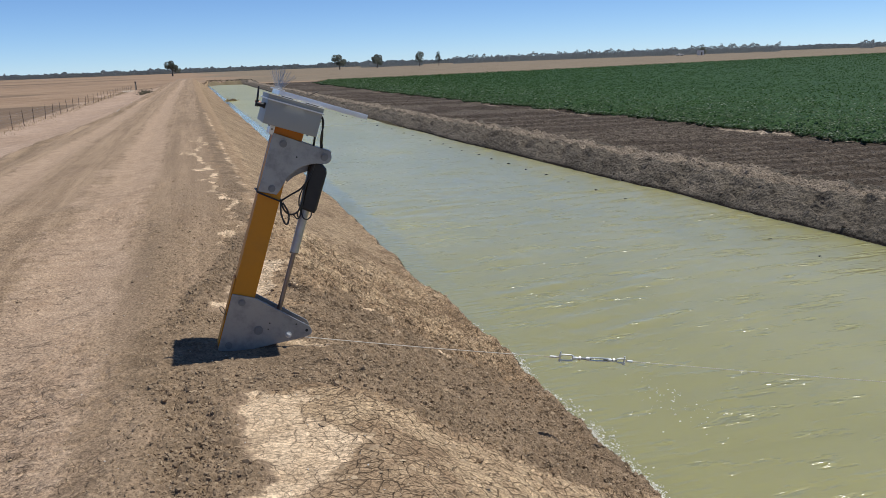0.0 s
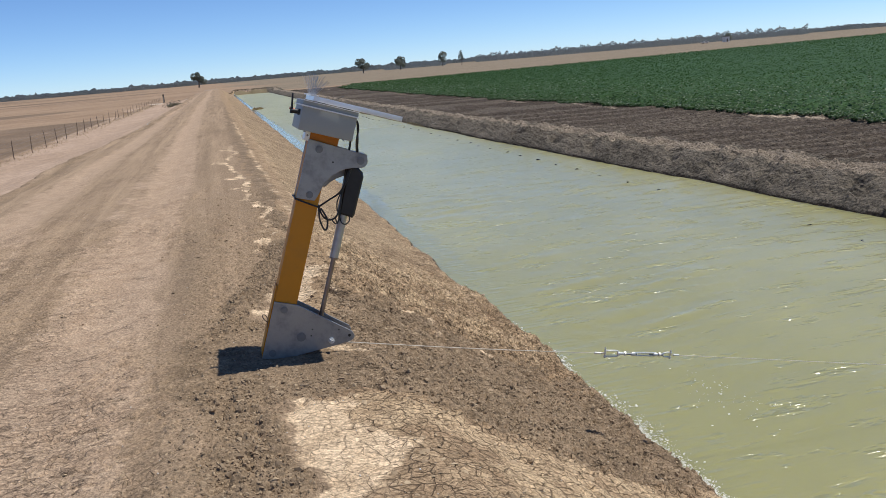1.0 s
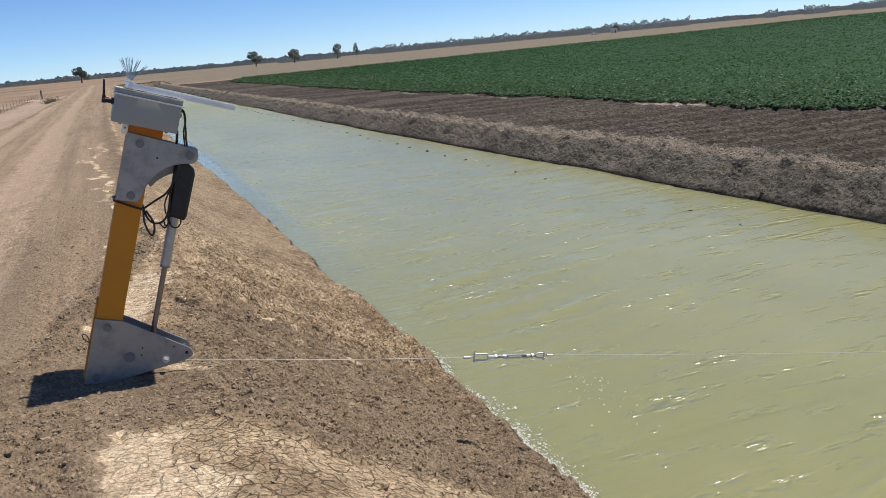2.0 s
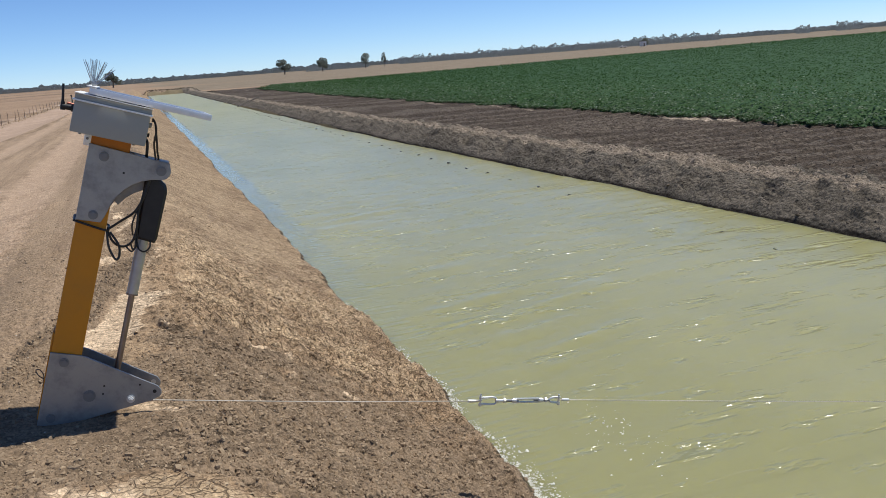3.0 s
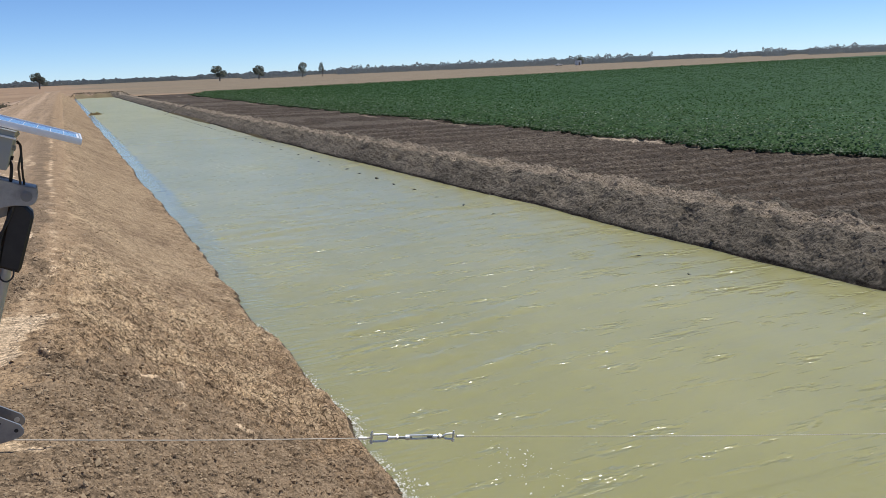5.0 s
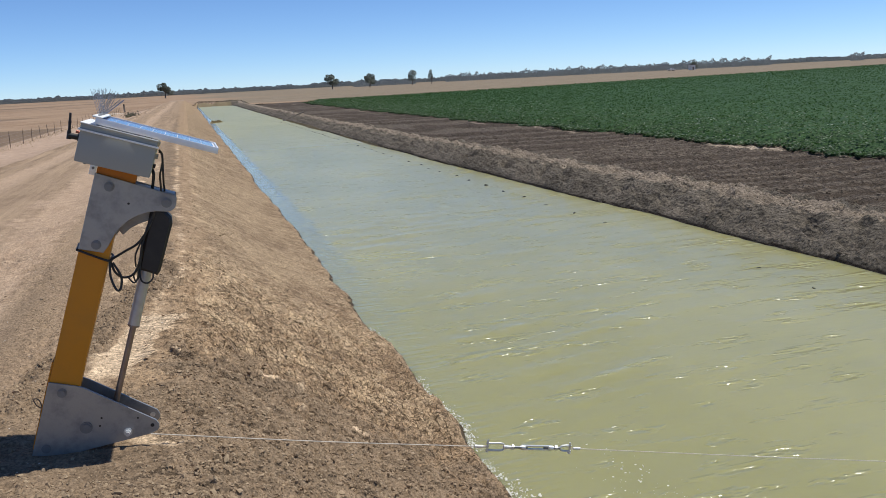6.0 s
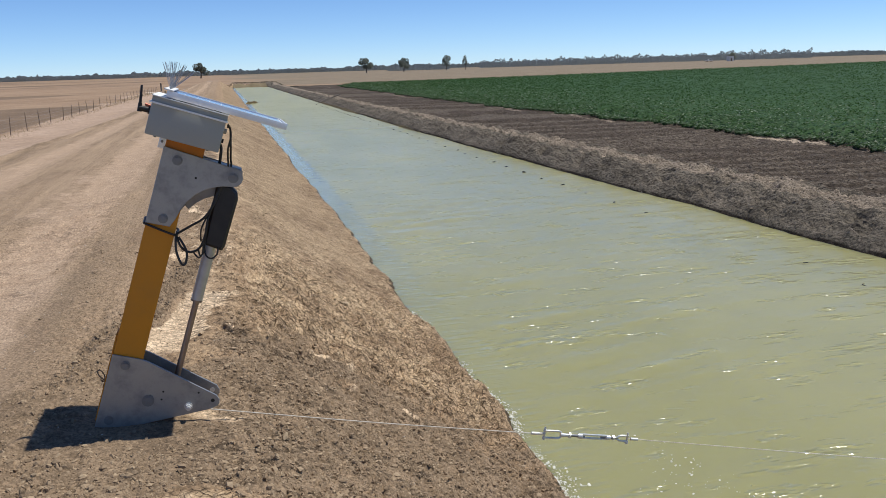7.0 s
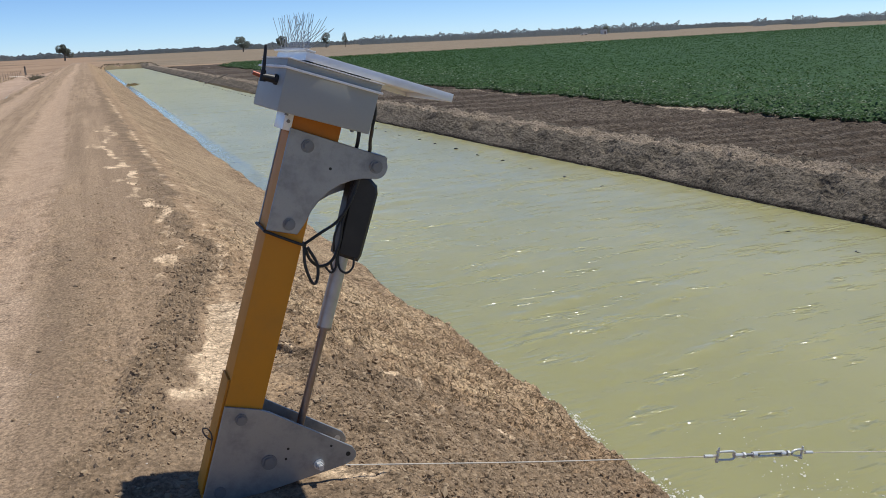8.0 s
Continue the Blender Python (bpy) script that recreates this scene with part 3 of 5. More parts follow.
YS = np.array(sorted([-v for v in growing(4.0, 5000, 0.5, 1.35)]) + band(-3.95, 2.0, 0.085) + band(2.0, 2.4, 0.03) + band(2.4, 7.0, 0.0115) + growing(7.0, 5000, 0.013, 1.0115) + [5000.0])
GX, GY = np.meshgrid(XS, YS)
GZ, loam, ridge, fbank, bank, road, near = height(GX, GY)

# cracked crust on the near bank: dried plates, lifted and parted
sel = (GX > -0.6) & (GX < 2.75) & (GY > -30) & (GY < 22)
cx, cy = GX[sel], GY[sel]
warp = 0.6 * vnoise(cx * 5, cy * 5, 81)
gap, plate_no = cells(cx / 0.085 + warp, cy / 0.062 + 0.6 * vnoise(cx * 5, cy * 5, 82), 83)
gap2, plate_no2 = cells(cx / 0.024, cy / 0.024, 93)
front = smooth(0.02, 0.2, cx + 0.16 * fbm(cx * 4, cy * 4, 4, 84)) * (1 - smooth(3.95, 4.2, cy + 0.35 * fbm(cx * 3, cy * 3, 4, 65)))
clay_zone = front * (1 - smooth(0.28, 0.62, cx + 0.3 * fbm(cx * 3.4, cy * 3.4, 4, 63) + 0.25 * smooth(3.4, 2.6, cy)))
clay_zone = np.maximum(clay_zone, np.exp(-(((cx - lip_line(cy) - 0.24 + 0.12 * fbm(cx * 5, cy * 5, 4, 62)) / 0.16) ** 4 + ((cy - 6.55 + 0.3 * fbm(cx * 4, cy * 4, 3, 61)) / 0.75) ** 4)))
clay_zone = np.maximum(clay_zone, 0.55 * np.exp(-(((cx - 0.5) / 0.2) ** 2 + ((cy - 4.9 + 0.1 * vnoise(cx * 9, cy * 9, 60)) / 0.13) ** 2)))
slope_zone = smooth(0.5, 1.05, cx + 0.25 * fbm(cx * 2.5, cy * 2.5, 3, 66)) * (1 - smooth(2.35, 2.55, cx))
upper = 6.5 - 0.55 * np.maximum(cx - 0.9, 0) + 0.4 * fbm(cx * 2.3, cy * 2.3, 4, 67)
strip = smooth(3.95, 4.3, cy + 0.3 * fbm(cx * 3, cy * 3, 4, 65)) * (1 - smooth(upper - 0.6, upper + 0.5, cy + 0.5 * fbm(cx * 4, cy * 4, 3, 54))) * smooth(0.0, 0.35, cx + 0.35 - 0.75 * smooth(5.3, 5.8, cy) + 0.2 * fbm(cx * 3, cy * 3, 2, 68))
plates_here = np.clip(clay_zone + front + slope_zone * (1 - 0.85 * np.clip(strip * 1.1, 0, 1)) * (0.85 + 0.25 * fbm(cx * 2, cy * 2, 2, 85)), 0, 1)
gap3, plate_no3 = cells(cx / 0.052 + 0.5 * warp, cy / 0.034 + 0.4 * warp, 97)
crumb = smooth(-0.55, -0.2, cx) * (1 - clay_zone) * np.clip(0.3 + 0.7 * smooth(0.35, 0.75, cx) + 0.6 * loam[sel], 0, 1) * (1 - 0.2 * strip)
lower = 1 - smooth(2.45, 2.6, cx)
calm_patch = 1 - 0.7 * np.exp(-(((cx - 0.1) / 0.42) ** 4 + ((cy - 4.95) / 0.45) ** 4))
GZ[sel] += calm_patch * (1 - smooth(8, 12, cy)) * (plates_here * (1 - clay_zone) * (1 - 0.65 * front) * (0.016 * (plate_no - 0.4) + 0.006) * smooth(0.0, 0.4, gap) + front * (0.022 * fbm(cx * 5, cy * 5, 3, 56) - 0.03 * smooth(0.45, 0.75, fbm(cx * 5.5, cy * 7, 3, 55))) + clay_zone * 0.012 * fbm(cx * 9, cy * 9, 3, 78)
            + crumb * (1 - 0.8 * front) * (0.032 * plate_no3 ** 1.5 * smooth(0.0, 0.35, gap3) + 0.012 * plate_no2 * smooth(0.0, 0.5, gap2))
            + crumb * (1 - 0.85 * front) * (0.042 * fbm(cx * 9, cy * 9, 3, 98, 0.55) + 0.02 * np.abs(fbm(cx * 6, cy * 16, 2, 57)))
            + (0.35 + 0.65 * crumb) * 0.003 * (hash01(cx * 9973, cy * 9967, 7) - 0.5)) * lower
# broken crust on the track
track_sel = (GX > -3.9) & (GX < -0.3) & (GY > 1.5) & (GY < 18)
rx, ry = GX[track_sel], GY[track_sel]
crust_gap, crust_no = cells(rx / 0.1 + 0.5 * vnoise(rx * 6, ry * 6, 26), ry / 0.07 + 0.5 * vnoise(rx * 6, ry * 6, 27), 28)
crusty = smooth(-0.25, 0.3, fbm(rx * 1.3, ry * 0.6, 4, 78)) * (1 - smooth(10, 18, ry)) * (1 - smooth(-0.5, -0.3, rx))
GZ[track_sel] += crusty * (0.02 * crust_no * smooth(0.0, 0.3, crust_gap) + 0.008 * fbm(rx * 14, ry * 14, 3, 29, 0.6))


# a dry raised seam down the slope
def seam_line(xs, ys, wide):
    at = np.interp(cx, xs, ys) + 0.035 * vnoise(cx * 8, cx * 0, 99) + 0.03 * vnoise(cx * 3, cx * 0, 98)
    ends = smooth(xs[0] - 0.06, xs[0] + 0.05, cx) * (1 - smooth(xs[-1] - 0.1, xs[-1] + 0.05, cx))
    return np.exp(-((cy - at) / wide) ** 2) * ends * (0.85 + 0.35 * vnoise(cx * 9, cy * 7, 100))


SEAM_X, SEAM_Y = [0.54, 0.61, 0.69, 0.85, 1.02, 1.24, 1.42], [6.37, 6.25, 6.19, 6.18, 6.24, 6.34, 6.43]
seam = np.clip(seam_line(SEAM_X, SEAM_Y, 0.045) + 0.7 * seam_line([1.2, 1.26, 1.51, 1.7], [6.0, 5.96, 5.89, 5.86], 0.045), 0, 1)
shadow_groove = seam_line(SEAM_X, [v - 0.075 for v in SEAM_Y], 0.035)
GZ[sel] += 0.045 * seam - 0.03 * shadow_groove
# lumps on the far bank
far_sel = (GX > 8.7) & (GX < 12) & (GY > 0) & (GY < 90)
qx, qy = GX[far_sel], GY[far_sel]
lump, lump_no = cells(qx / 0.13, qy / 0.14, 71)
lump2, lump_no2 = cells(qx / 0.34, qy / 0.4, 73)
GZ[far_sel] += fbank[far_sel] * (0.06 * lump_no ** 2 * smooth(0, 0.5, lump) + 0.2 * (lump_no2 - 0.6) * smooth(0, 0.4, lump2) + 0.012 * (hash01(qx * 9973, qy * 9967, 7) - 0.5))
# tilth in the ploughed strip
till = (GX > 11.2) & (GX < 23) & (GY > 0) & (GY < 110)
tx, ty = GX[till], GY[till]
GZ[till] += 0.07 * (hash01(tx * 9973, ty * 9967, 8) - 0.5) * smooth(11.2, 12.5, tx)
PLATES = np.zeros(GX.shape)
CLAY = np.zeros(GX.shape)
LOAM = loam.copy()
PLATES[sel] = plates_here
CLAY[sel] = np.maximum(clay_zone, np.clip(seam * (0.7 + 0.7 * vnoise(cx * 15, cy * 13, 53)), 0, 0.6))
LOAM[sel] = np.maximum(loam[sel] * (1 - clay_zone), 0.9 * np.clip(strip, 0, 1) * (1 - clay_zone)) * (1 - 0.8 * front)
# the loam tone in the groove stands for the seam's shadow side
LOAM[sel] = np.maximum(LOAM[sel], 0.8 * np.clip(shadow_groove, 0, 1))
LOAM[sel] = np.maximum(LOAM[sel], 0.2 * front * smooth(0.25, 0.5, fbm(cx * 4.5, cy * 5.5, 4, 58)))
# the pale broken lip of the bank further on
lip = np.exp(-((GX - lip_line(GY) - 0.17 - 0.05 * fbm(GX * 3, GY * 1.7, 3, 86)) / 0.085) ** 2) * smooth(5.8, 7.2, GY) * (0.72 + 0.5 * fbm(GX * 6, GY * 3.5, 3, 87))
# and the zigzag scald beside the track, with fingers running off it
scald_at = np.interp(GY, [7.8, 8.35, 9.2, 9.8, 10.4, 11, 11.7, 13.4, 15, 17.2, 18.5, 21, 24], [0.3, 0.32, 0.34, 0.18, 0.36, 0.24, 0.12, 0.2, 0.1, -0.02, 0.12, 0.1, 0.2]) + 0.05 * vnoise(GY * 1.2, GY * 0 + 7, 88) + 0.06 * vnoise(GY * 3.1, GY * 0 + 2, 84)
fingers = smooth(0.1, 0.55, vnoise(GY * 3.3, GY * 0 + 5, 82)) * (0.55 + 0.45 * vnoise(GY * 1.7, GY * 0, 83))
aside = scald_at - GX + 0.07 * fbm(GX * 9, GY * 7, 4, 81, 0.6)
scald = smooth(-0.08, -0.02, aside) * (1 - smooth(0.04 + 0.26 * fingers, 0.08 + 0.34 * fingers, aside)) * smooth(7.4, 8.2, GY) * (1 - smooth(19, 25, GY)) * (0.75 + 0.6 * fbm(GX * 8, GY * 5, 3, 80, 0.6))
lip = np.maximum(0.66 * lip, 0.7 * scald * (0.82 + 0.18 * smooth(9, 12, GY)))
CLAY = np.maximum(CLAY, 0.9 * lip * (1 - smooth(26, 50, GY)))
CRUST = np.clip(smooth(0.45, 0.9, GX) * (0.52 + 0.3 * fbm(GX * 1.2, GY * 0.9, 3, 89)) * smooth(5.5, 8.0, GY + 0.4 * GX), 0, 1)
CRUST[sel] = np.maximum(CRUST[sel], front * (0.55 + 0.5 * fbm(cx * 1.7, cy * 1.7, 3, 70))) * (1 - 0.7 * strip)
flaky = smooth(-1.9, -1.5, GX) * (1 - smooth(-0.85, -0.5, GX)) + 0.7 * smooth(-3.6, -3.2, GX) * (1 - smooth(-2.4, -2.0, GX))
flaky = flaky * smooth(-0.1, 0.4, fbm(GX * 2.6, GY * 1.3, 4, 78, 0.6)) * (1 - smooth(14, 30, GY))
CRUST = np.where(GX < -0.4, 0.22 * flaky, CRUST)
CRUST = np.where(GX > 8, np.clip(np.exp(-((GX - far_shore(GY) - 1.35) / 0.42) ** 2) * 1.05 + 0.2 * vnoise(GX * 3, GY * 2, 90), 0, 1), CRUST)
WET = (1 - smooth(0.02, np.where(GX > 6, 0.05, 0.085), np.abs(GZ - WATER_Z))) * (GX > 2) * 0.95
PLATES = np.maximum(PLATES, np.clip(0.38 + 1.5 * fbm(GX * 1.9, GY * 0.9, 3, 64) + 0.4 * np.exp(-((GX + 1.2) / 0.4) ** 2), 0, 1) * (GX < -0.45) * (1 - smooth(9, 16, GY)))
PLATES = np.maximum(PLATES, 0.8 * smooth(0.6, 0.9, GX) * (GX < 2.6) * smooth(20, 24, GY))
SLOPE = smooth(-0.1, 0.5, GX + 0.15 * fbm(GX * 3, GY * 2, 3, 69))
FISSURED = smooth(0.1, 0.6, GX)
FISSURED[sel] *= 1 - front
FISSURED = np.maximum(FISSURED, 0.75 * flaky)
TRACK = 0.5 * flaky
for c, w in ((-2.75, 0.45), (-1.15, 0.42)):
    TRACK += np.exp(-((GX - c - 0.15 * vnoise(GY * 0.06, GY * 0 + c, 33)) / w) ** 2) * (0.85 + 0.5 * fbm(GX * 2, GY * 0.15, 3, 91))
BARE = np.clip(smooth(-12, -8.8, GX + 1.5 * vnoise(GY * 0.08, GY * 0, 92)) * 1.1, 0, 1) * (GX < 0)
SCRUBBY = smooth(-0.1, 0.4, fbm(GX * 0.02 + 3, GY * 0.05, 4, 94)) * 0.75 * (GX < -10)
VERGE = 0.9 * smooth(-4.95, -4.4, GX - road_edge(GX, GY) + 0.35 * fbm(GX * 1.5, GY * 0.8, 3, 79)) * (GX < 0) * (GY < 170) + 0.9 * np.exp(-((GX - 0.6 * road_edge(GX, GY) + 5.8 - 0.15 * vnoise(GY * 0.2, GY * 0, 19)) / 0.16) ** 2) * (GY < 170)
FAR_ROAD = smooth(-4.6, -4.0, GX) * (1 - smooth(0.0, 0.8, GX)) * (GY > 160) * (1 - smooth(200, 420, GY))
BARE = BARE * (1 - smooth(110, 160, GY))
PALE = 0.95 * np.exp(-((GX + 9.0 + 0.1 * (GY - 134)) / 1.0) ** 4 - ((GY - 134) / 7.0) ** 4) + 0.5 * smooth(0.3, 0.6, fbm(GX * 0.05, GY * 0.09, 3, 97)) * (GX < -12) * (GY < 150)
STUBBLE = smooth(-20, 30, GX) * smooth(150, 200, GY) * (0.85 + 0.5 * fbm(GX * 0.01, GY * 0.02, 3, 65))
pale_run = np.exp(-((GY - 26.7) / 2.7) ** 2) + 0.6 * np.exp(-((GY - 22.1) / 0.9) ** 2) + 0.5 * smooth(0.2, 0.5, vnoise(GY * 0.23, GY * 0 + 2, 96)) * (GY > 36)
FIELD_CLAY = np.exp(-((GX - np.interp(GY, [18, 22, 30, 45, 85, 200], [19.9, 19.6, 19.2, 18.7, 18.2, 18.0]) - 0.35 * vnoise(GY * 0.4, GY * 0, 95)) / 0.38) ** 2) * np.clip(pale_run, 0, 0.95)


def sheet(name, i0, i1, j0, j1, material, layers, label, category, thin=0, thin_y=0, tuck=0):
    pick = [i for i in range(i0, i1) if not thin or i % thin == 0 or i == i1 - 1 or abs(XS[i]) > 25]
    rows = [j for j in range(j0, j1) if not thin_y or j % thin_y == 0 or j in (j0, j1 - 1)]
    nx, ny = len(pick), len(rows)
    cut = np.ix_(rows, pick)
    v = np.stack([GX[cut], GY[cut], GZ[cut]], -1)
    v[:tuck, :, 2] -= 0.12
    v = v.reshape(-1, 3)
    q = np.arange(nx * ny).reshape(ny, nx)
    f = np.stack([q[:-1, :-1], q[:-1, 1:], q[1:, 1:], q[1:, :-1]], -1).reshape(-1, 4)
    ob = mesh_object(name, v, f, material, attributes={k: w[cut] for k, w in layers.items()})
    return tagged(ob, label, category, kind="structure")


def column(x):
    return int(np.argmin(np.abs(XS - x)))


RJ = int(np.argmin(np.abs(YS - 165)))
c0, c1, c2, c3, c4 = column(-4.35), column(0.2), column(2.72), column(8.2), column(11.9)
NXS, NYS = len(XS), len(YS)
sheet("ground", 0, c0 + 1, 0, RJ + 1, PADDOCK, {"bare": BARE, "scrub": SCRUBBY, "stubble": STUBBLE, "track": FAR_ROAD, "verge": VERGE, "pale": PALE}, "flat dry tan paddock with sparse straw and bare earth", "ground", thin_y=3)
sheet("ground", 0, NXS, RJ - 2, NYS, PADDOCK, {"bare": BARE, "scrub": SCRUBBY, "stubble": STUBBLE, "track": FAR_ROAD, "verge": VERGE, "pale": PALE}, "flat dry tan farmland reaching the horizon", "ground", thin=12, tuck=2)
earth_layers = {"slope": SLOPE, "track": TRACK, "loam": LOAM, "crust": CRUST, "clay": CLAY, "plates": PLATES, "wet": WET, "fissured": FISSURED}
sheet("road", c0, c1 + 1, 0, RJ + 1, EARTH, earth_layers, "unsealed dusty earth track with pale wheel ruts", "road")
sheet("bank", c1, c2 + 1, 0, RJ + 1, EARTH, earth_layers, "cracked dry brown clay bank sloping to the water", "bank")
sheet("channel_bed", c2, c3 + 1, 0, RJ + 1, MUD, {}, "muddy bed under the channel water", "channel bed", thin_y=4)
sheet("bank", c3, c4 + 1, 0, RJ + 1, FAR_BANK, {"crust": CRUST, "wet": WET}, "dark lumpy earth bank between channel and ploughed field", "bank")
sheet("field", c4, NXS, 0, RJ + 1, FIELD, {"ridge": np.clip(ridge, 0, 1), "clay": FIELD_CLAY}, "dark ploughed soil with shallow furrows beside the crop", "field", thin_y=2)


def ground_z(x, y):
    """Height of the sheet at points."""
    i = np.clip(np.searchsorted(XS, x) - 1, 0, NXS - 2)
    j = np.clip(np.searchsorted(YS, y) - 1, 0, NYS - 2)
    fx, fy = (x - XS[i]) / (XS[i + 1] - XS[i]), (y - YS[j]) / (YS[j + 1] - YS[j])
    return (GZ[j, i] * (1 - fx) + GZ[j, i + 1] * fx) * (1 - fy) + (GZ[j + 1, i] * (1 - fx) + GZ[j + 1, i + 1] * fx) * fy


# ---- the water ----
def make_water():
    xs = np.array(band(2.2, 9.4, 0.04) + [9.4])
    ys = np.array([-60.0, -20, -6, -2] + band(0, 3, 0.1) + growing(3, END_Y + 4, 0.028, 1.0085) + [END_Y + 4.0])
    x, y = np.meshgrid(xs, ys)
    d = np.clip(14.0 / np.maximum(y, 1), 0, 1) ** 0.9
    u, v = x * 0.97 + y * 0.23, y * 0.97 - x * 0.23
    z = 0.008 * (0.3 + 0.7 * d) * fbm(u * 0.5, v * 2.0, 2, 101) + 0.004 * d * fbm(u * 1.6, v * 6.5, 2, 102, 0.5)
    crest = 1 - np.abs(fbm(u * 0.7 + 5, v * 1.7, 3, 103))
    z = z + 0.007 * (0.3 + 0.7 * d) * crest ** 3
    chop = np.maximum(fbm(u * 0.7, v * 6.5, 3, 104) - 0.05, 0) * smooth(-0.2, 0.4, fbm(u * 0.5, v * 0.8, 2, 105))
    z = z + 0.03 * chop * d
    calm = 1 - 0.9 * np.exp(-(np.maximum(x - 2.45, 0) / 0.6) ** 2)
    q = np.arange(x.size).reshape(x.shape)
    f = np.stack([q[:-1, :-1], q[:-1, 1:], q[1:, 1:], q[1:, :-1]], -1).reshape(-1, 4)
    ob = mesh_object("water", np.stack([x, y, WATER_Z - 0.008 + z * calm], -1).reshape(-1, 3), f, WATER)
    tagged(ob, "olive-green muddy channel water with wind ripples", "water", kind="structure")


make_water()


# ---- the syphon lifter beside the channel ----
LEAN_DEG = 18.6


def make_lifter():
    top = empty("syphon_lifter", pose(0.0, 4.92, 0.08, 0, LEAN_DEG, 0),
                "leaning yellow steel post with galvanised brackets, ram and control box", "syphon lifter")
    bm = block((0.002, -0.06, -0.03), (0.127, 0.06, 1.2485), 0.006)
    part("post", bm, YELLOW, top, "yellow painted square steel post")
    part("post_cap", block((0.004, -0.058, 1.2502), (0.163, 0.058, 1.3018), 0.003), ORANGE, top, "orange post top, deepened by rust and painted shade")
    bm = block((-0.006, -0.05, 0.02), (0.0015, 0.05, 0.42), 0.002)
    part("back_strap", bm, YELLOW, top)
    base = [(0.0, 0.0), (0.09, 0.0), (0.43, 0.158), (0.464, 0.175), (0.485, 0.192), (0.49, 0.206), (0.486, 0.222), (0.468, 0.24), (0.15, 0.333), (0.118, 0.338), (0.0, 0.335)]
    for y0, y1 in ((-0.07, -0.0605), (0.0605, 0.07)):
        side = part("base_plate", plate(base, y0, y1), GALV, top, "grey galvanised steel base plate")
        out = -1 if y0 < 0 else 1
        face = y0 if y0 < 0 else y1
        for u, w, r in ((0.062, 0.298, 0.016), (0.05, 0.04, 0.016), (0.189, 0.159, 0.021)):
            bm = rod((u, face, w), (u, face + out * 0.004, w), r * 1.25, seg=20)
            rod((u, face + out * 0.003, w), (u, face + out * 0.009, w), r, seg=6, bm=bm, bevel=0.002)
            part("bolt", bm, BOLT, side)
        bm = rod((0.363, face, 0.166), (0.363, face + out * 0.004, 0.166), 0.0185, seg=20)
        rod((0.363, face + out * 0.003, 0.166), (0.363, face + out * 0.02, 0.166), 0.0135, seg=6, bm=bm)
        rod((0.363, face + out * 0.019, 0.166), (0.363, face + out * 0.034, 0.166), 0.009, seg=14, bm=bm)
        part("bolt", bm, ZINC, side, "shiny bolt with nut and thread")
        part("hole", rod((0.458, face, 0.213), (0.458, face + out * 0.0012, 0.213), 0.0085, seg=14), BLACK, side)
        inner = y1 if y0 < 0 else y0
        part("hole", rod((0.455, inner, 0.213), (0.455, inner - out * 0.0015, 0.213), 0.0115, seg=16), ZINC, side, "bright disc over the pin hole")
        for u, w in ((0.242, 0.212), (0.243, 0.175), (0.39, 0.236)):
            part("hole", rod((u, face, w), (u, face + out * 0.001, w), 0.0045, seg=10), BLACK, side)
    part("cross_pin", rod((0.285, -0.062, 0.2), (0.285, 0.062, 0.2), 0.012), ZINC, top)

    head = [(0.0, 0.93), (0.1, 0.935), (0.113, 0.965)] + [(0.128, 1.02), (0.145, 1.058), (0.17, 1.094), (0.2, 1.122), (0.235, 1.144), (0.27, 1.158), (0.3, 1.164)]
    head += arc(0.304, 1.205, 0.04, -80, 35, 7) + [(0.334, 1.243), (0.0, 1.262)]
    for y0, y1 in ((-0.07, -0.0605), (0.0605, 0.07)):
        shape = head if y0 < 0 else [(u + (0.012 if 2 < k < 9 else 0), w - (0.052 if 3 < k < 10 else 0)) for k, (u, w) in enumerate(head)]
        side = part("head_plate", plate(shape, y0, y1), GALV, top, "curved galvanised head bracket")
        out = -1 if y0 < 0 else 1
        face = y0 if y0 < 0 else y1
        for u, w, r in ((0.066, 1.218, 0.016), (0.066, 0.963, 0.0155), (0.303, 1.205, 0.017)):
            bm = rod((u, face, w), (u, face + out * 0.004, w), r * 1.3, seg=20)
            rod((u, face + out * 0.003, w), (u, face + out * 0.01, w), r, seg=6, bm=bm, bevel=0.002)
            part("bolt", bm, BOLT, side)
        part("hole", rod((0.155, face, 1.165), (0.155, face + out * 0.001, 1.165), 0.005, seg=10), BLACK, side)
    part("head_web", block((0.13, -0.06, 1.238), (0.33, 0.06, 1.246), 0.001), GALV, top)
    part("head_pin", rod((0.303, -0.062, 1.205), (0.303, 0.062, 1.205), 0.012), ZINC, top)

    # the electric ram
    ram = part("ram_tube", rod((0.285, 0, 0.63), (0.285, 0, 1.17), 0.0245, seg=24, bevel=0.003), TUBE, top, "grey metal tube of the electric ram")
    part("collar", rod((0.285, 0, 0.624), (0.285, 0, 0.634), 0.026, seg=24, bevel=0.002), ROD, ram, "brown wiper ring")
    part("clevis", block((0.272, -0.014, 1.16), (0.318, 0.014, 1.225), 0.006), GALV, ram)
    part("ram_rod", rod((0.285, 0, 0.2), (0.285, 0, 0.63), 0.0135, seg=18), ROD, top, "brown-stained steel ram rod")
    bm = plate([(0.268, 0.238), (0.302, 0.238), (0.312, 0.165), (0.258, 0.165)], -0.018, 0.018, 0.004)
    part("rod_clevis", bm, GALV, top)
    bm = bmesh.new()
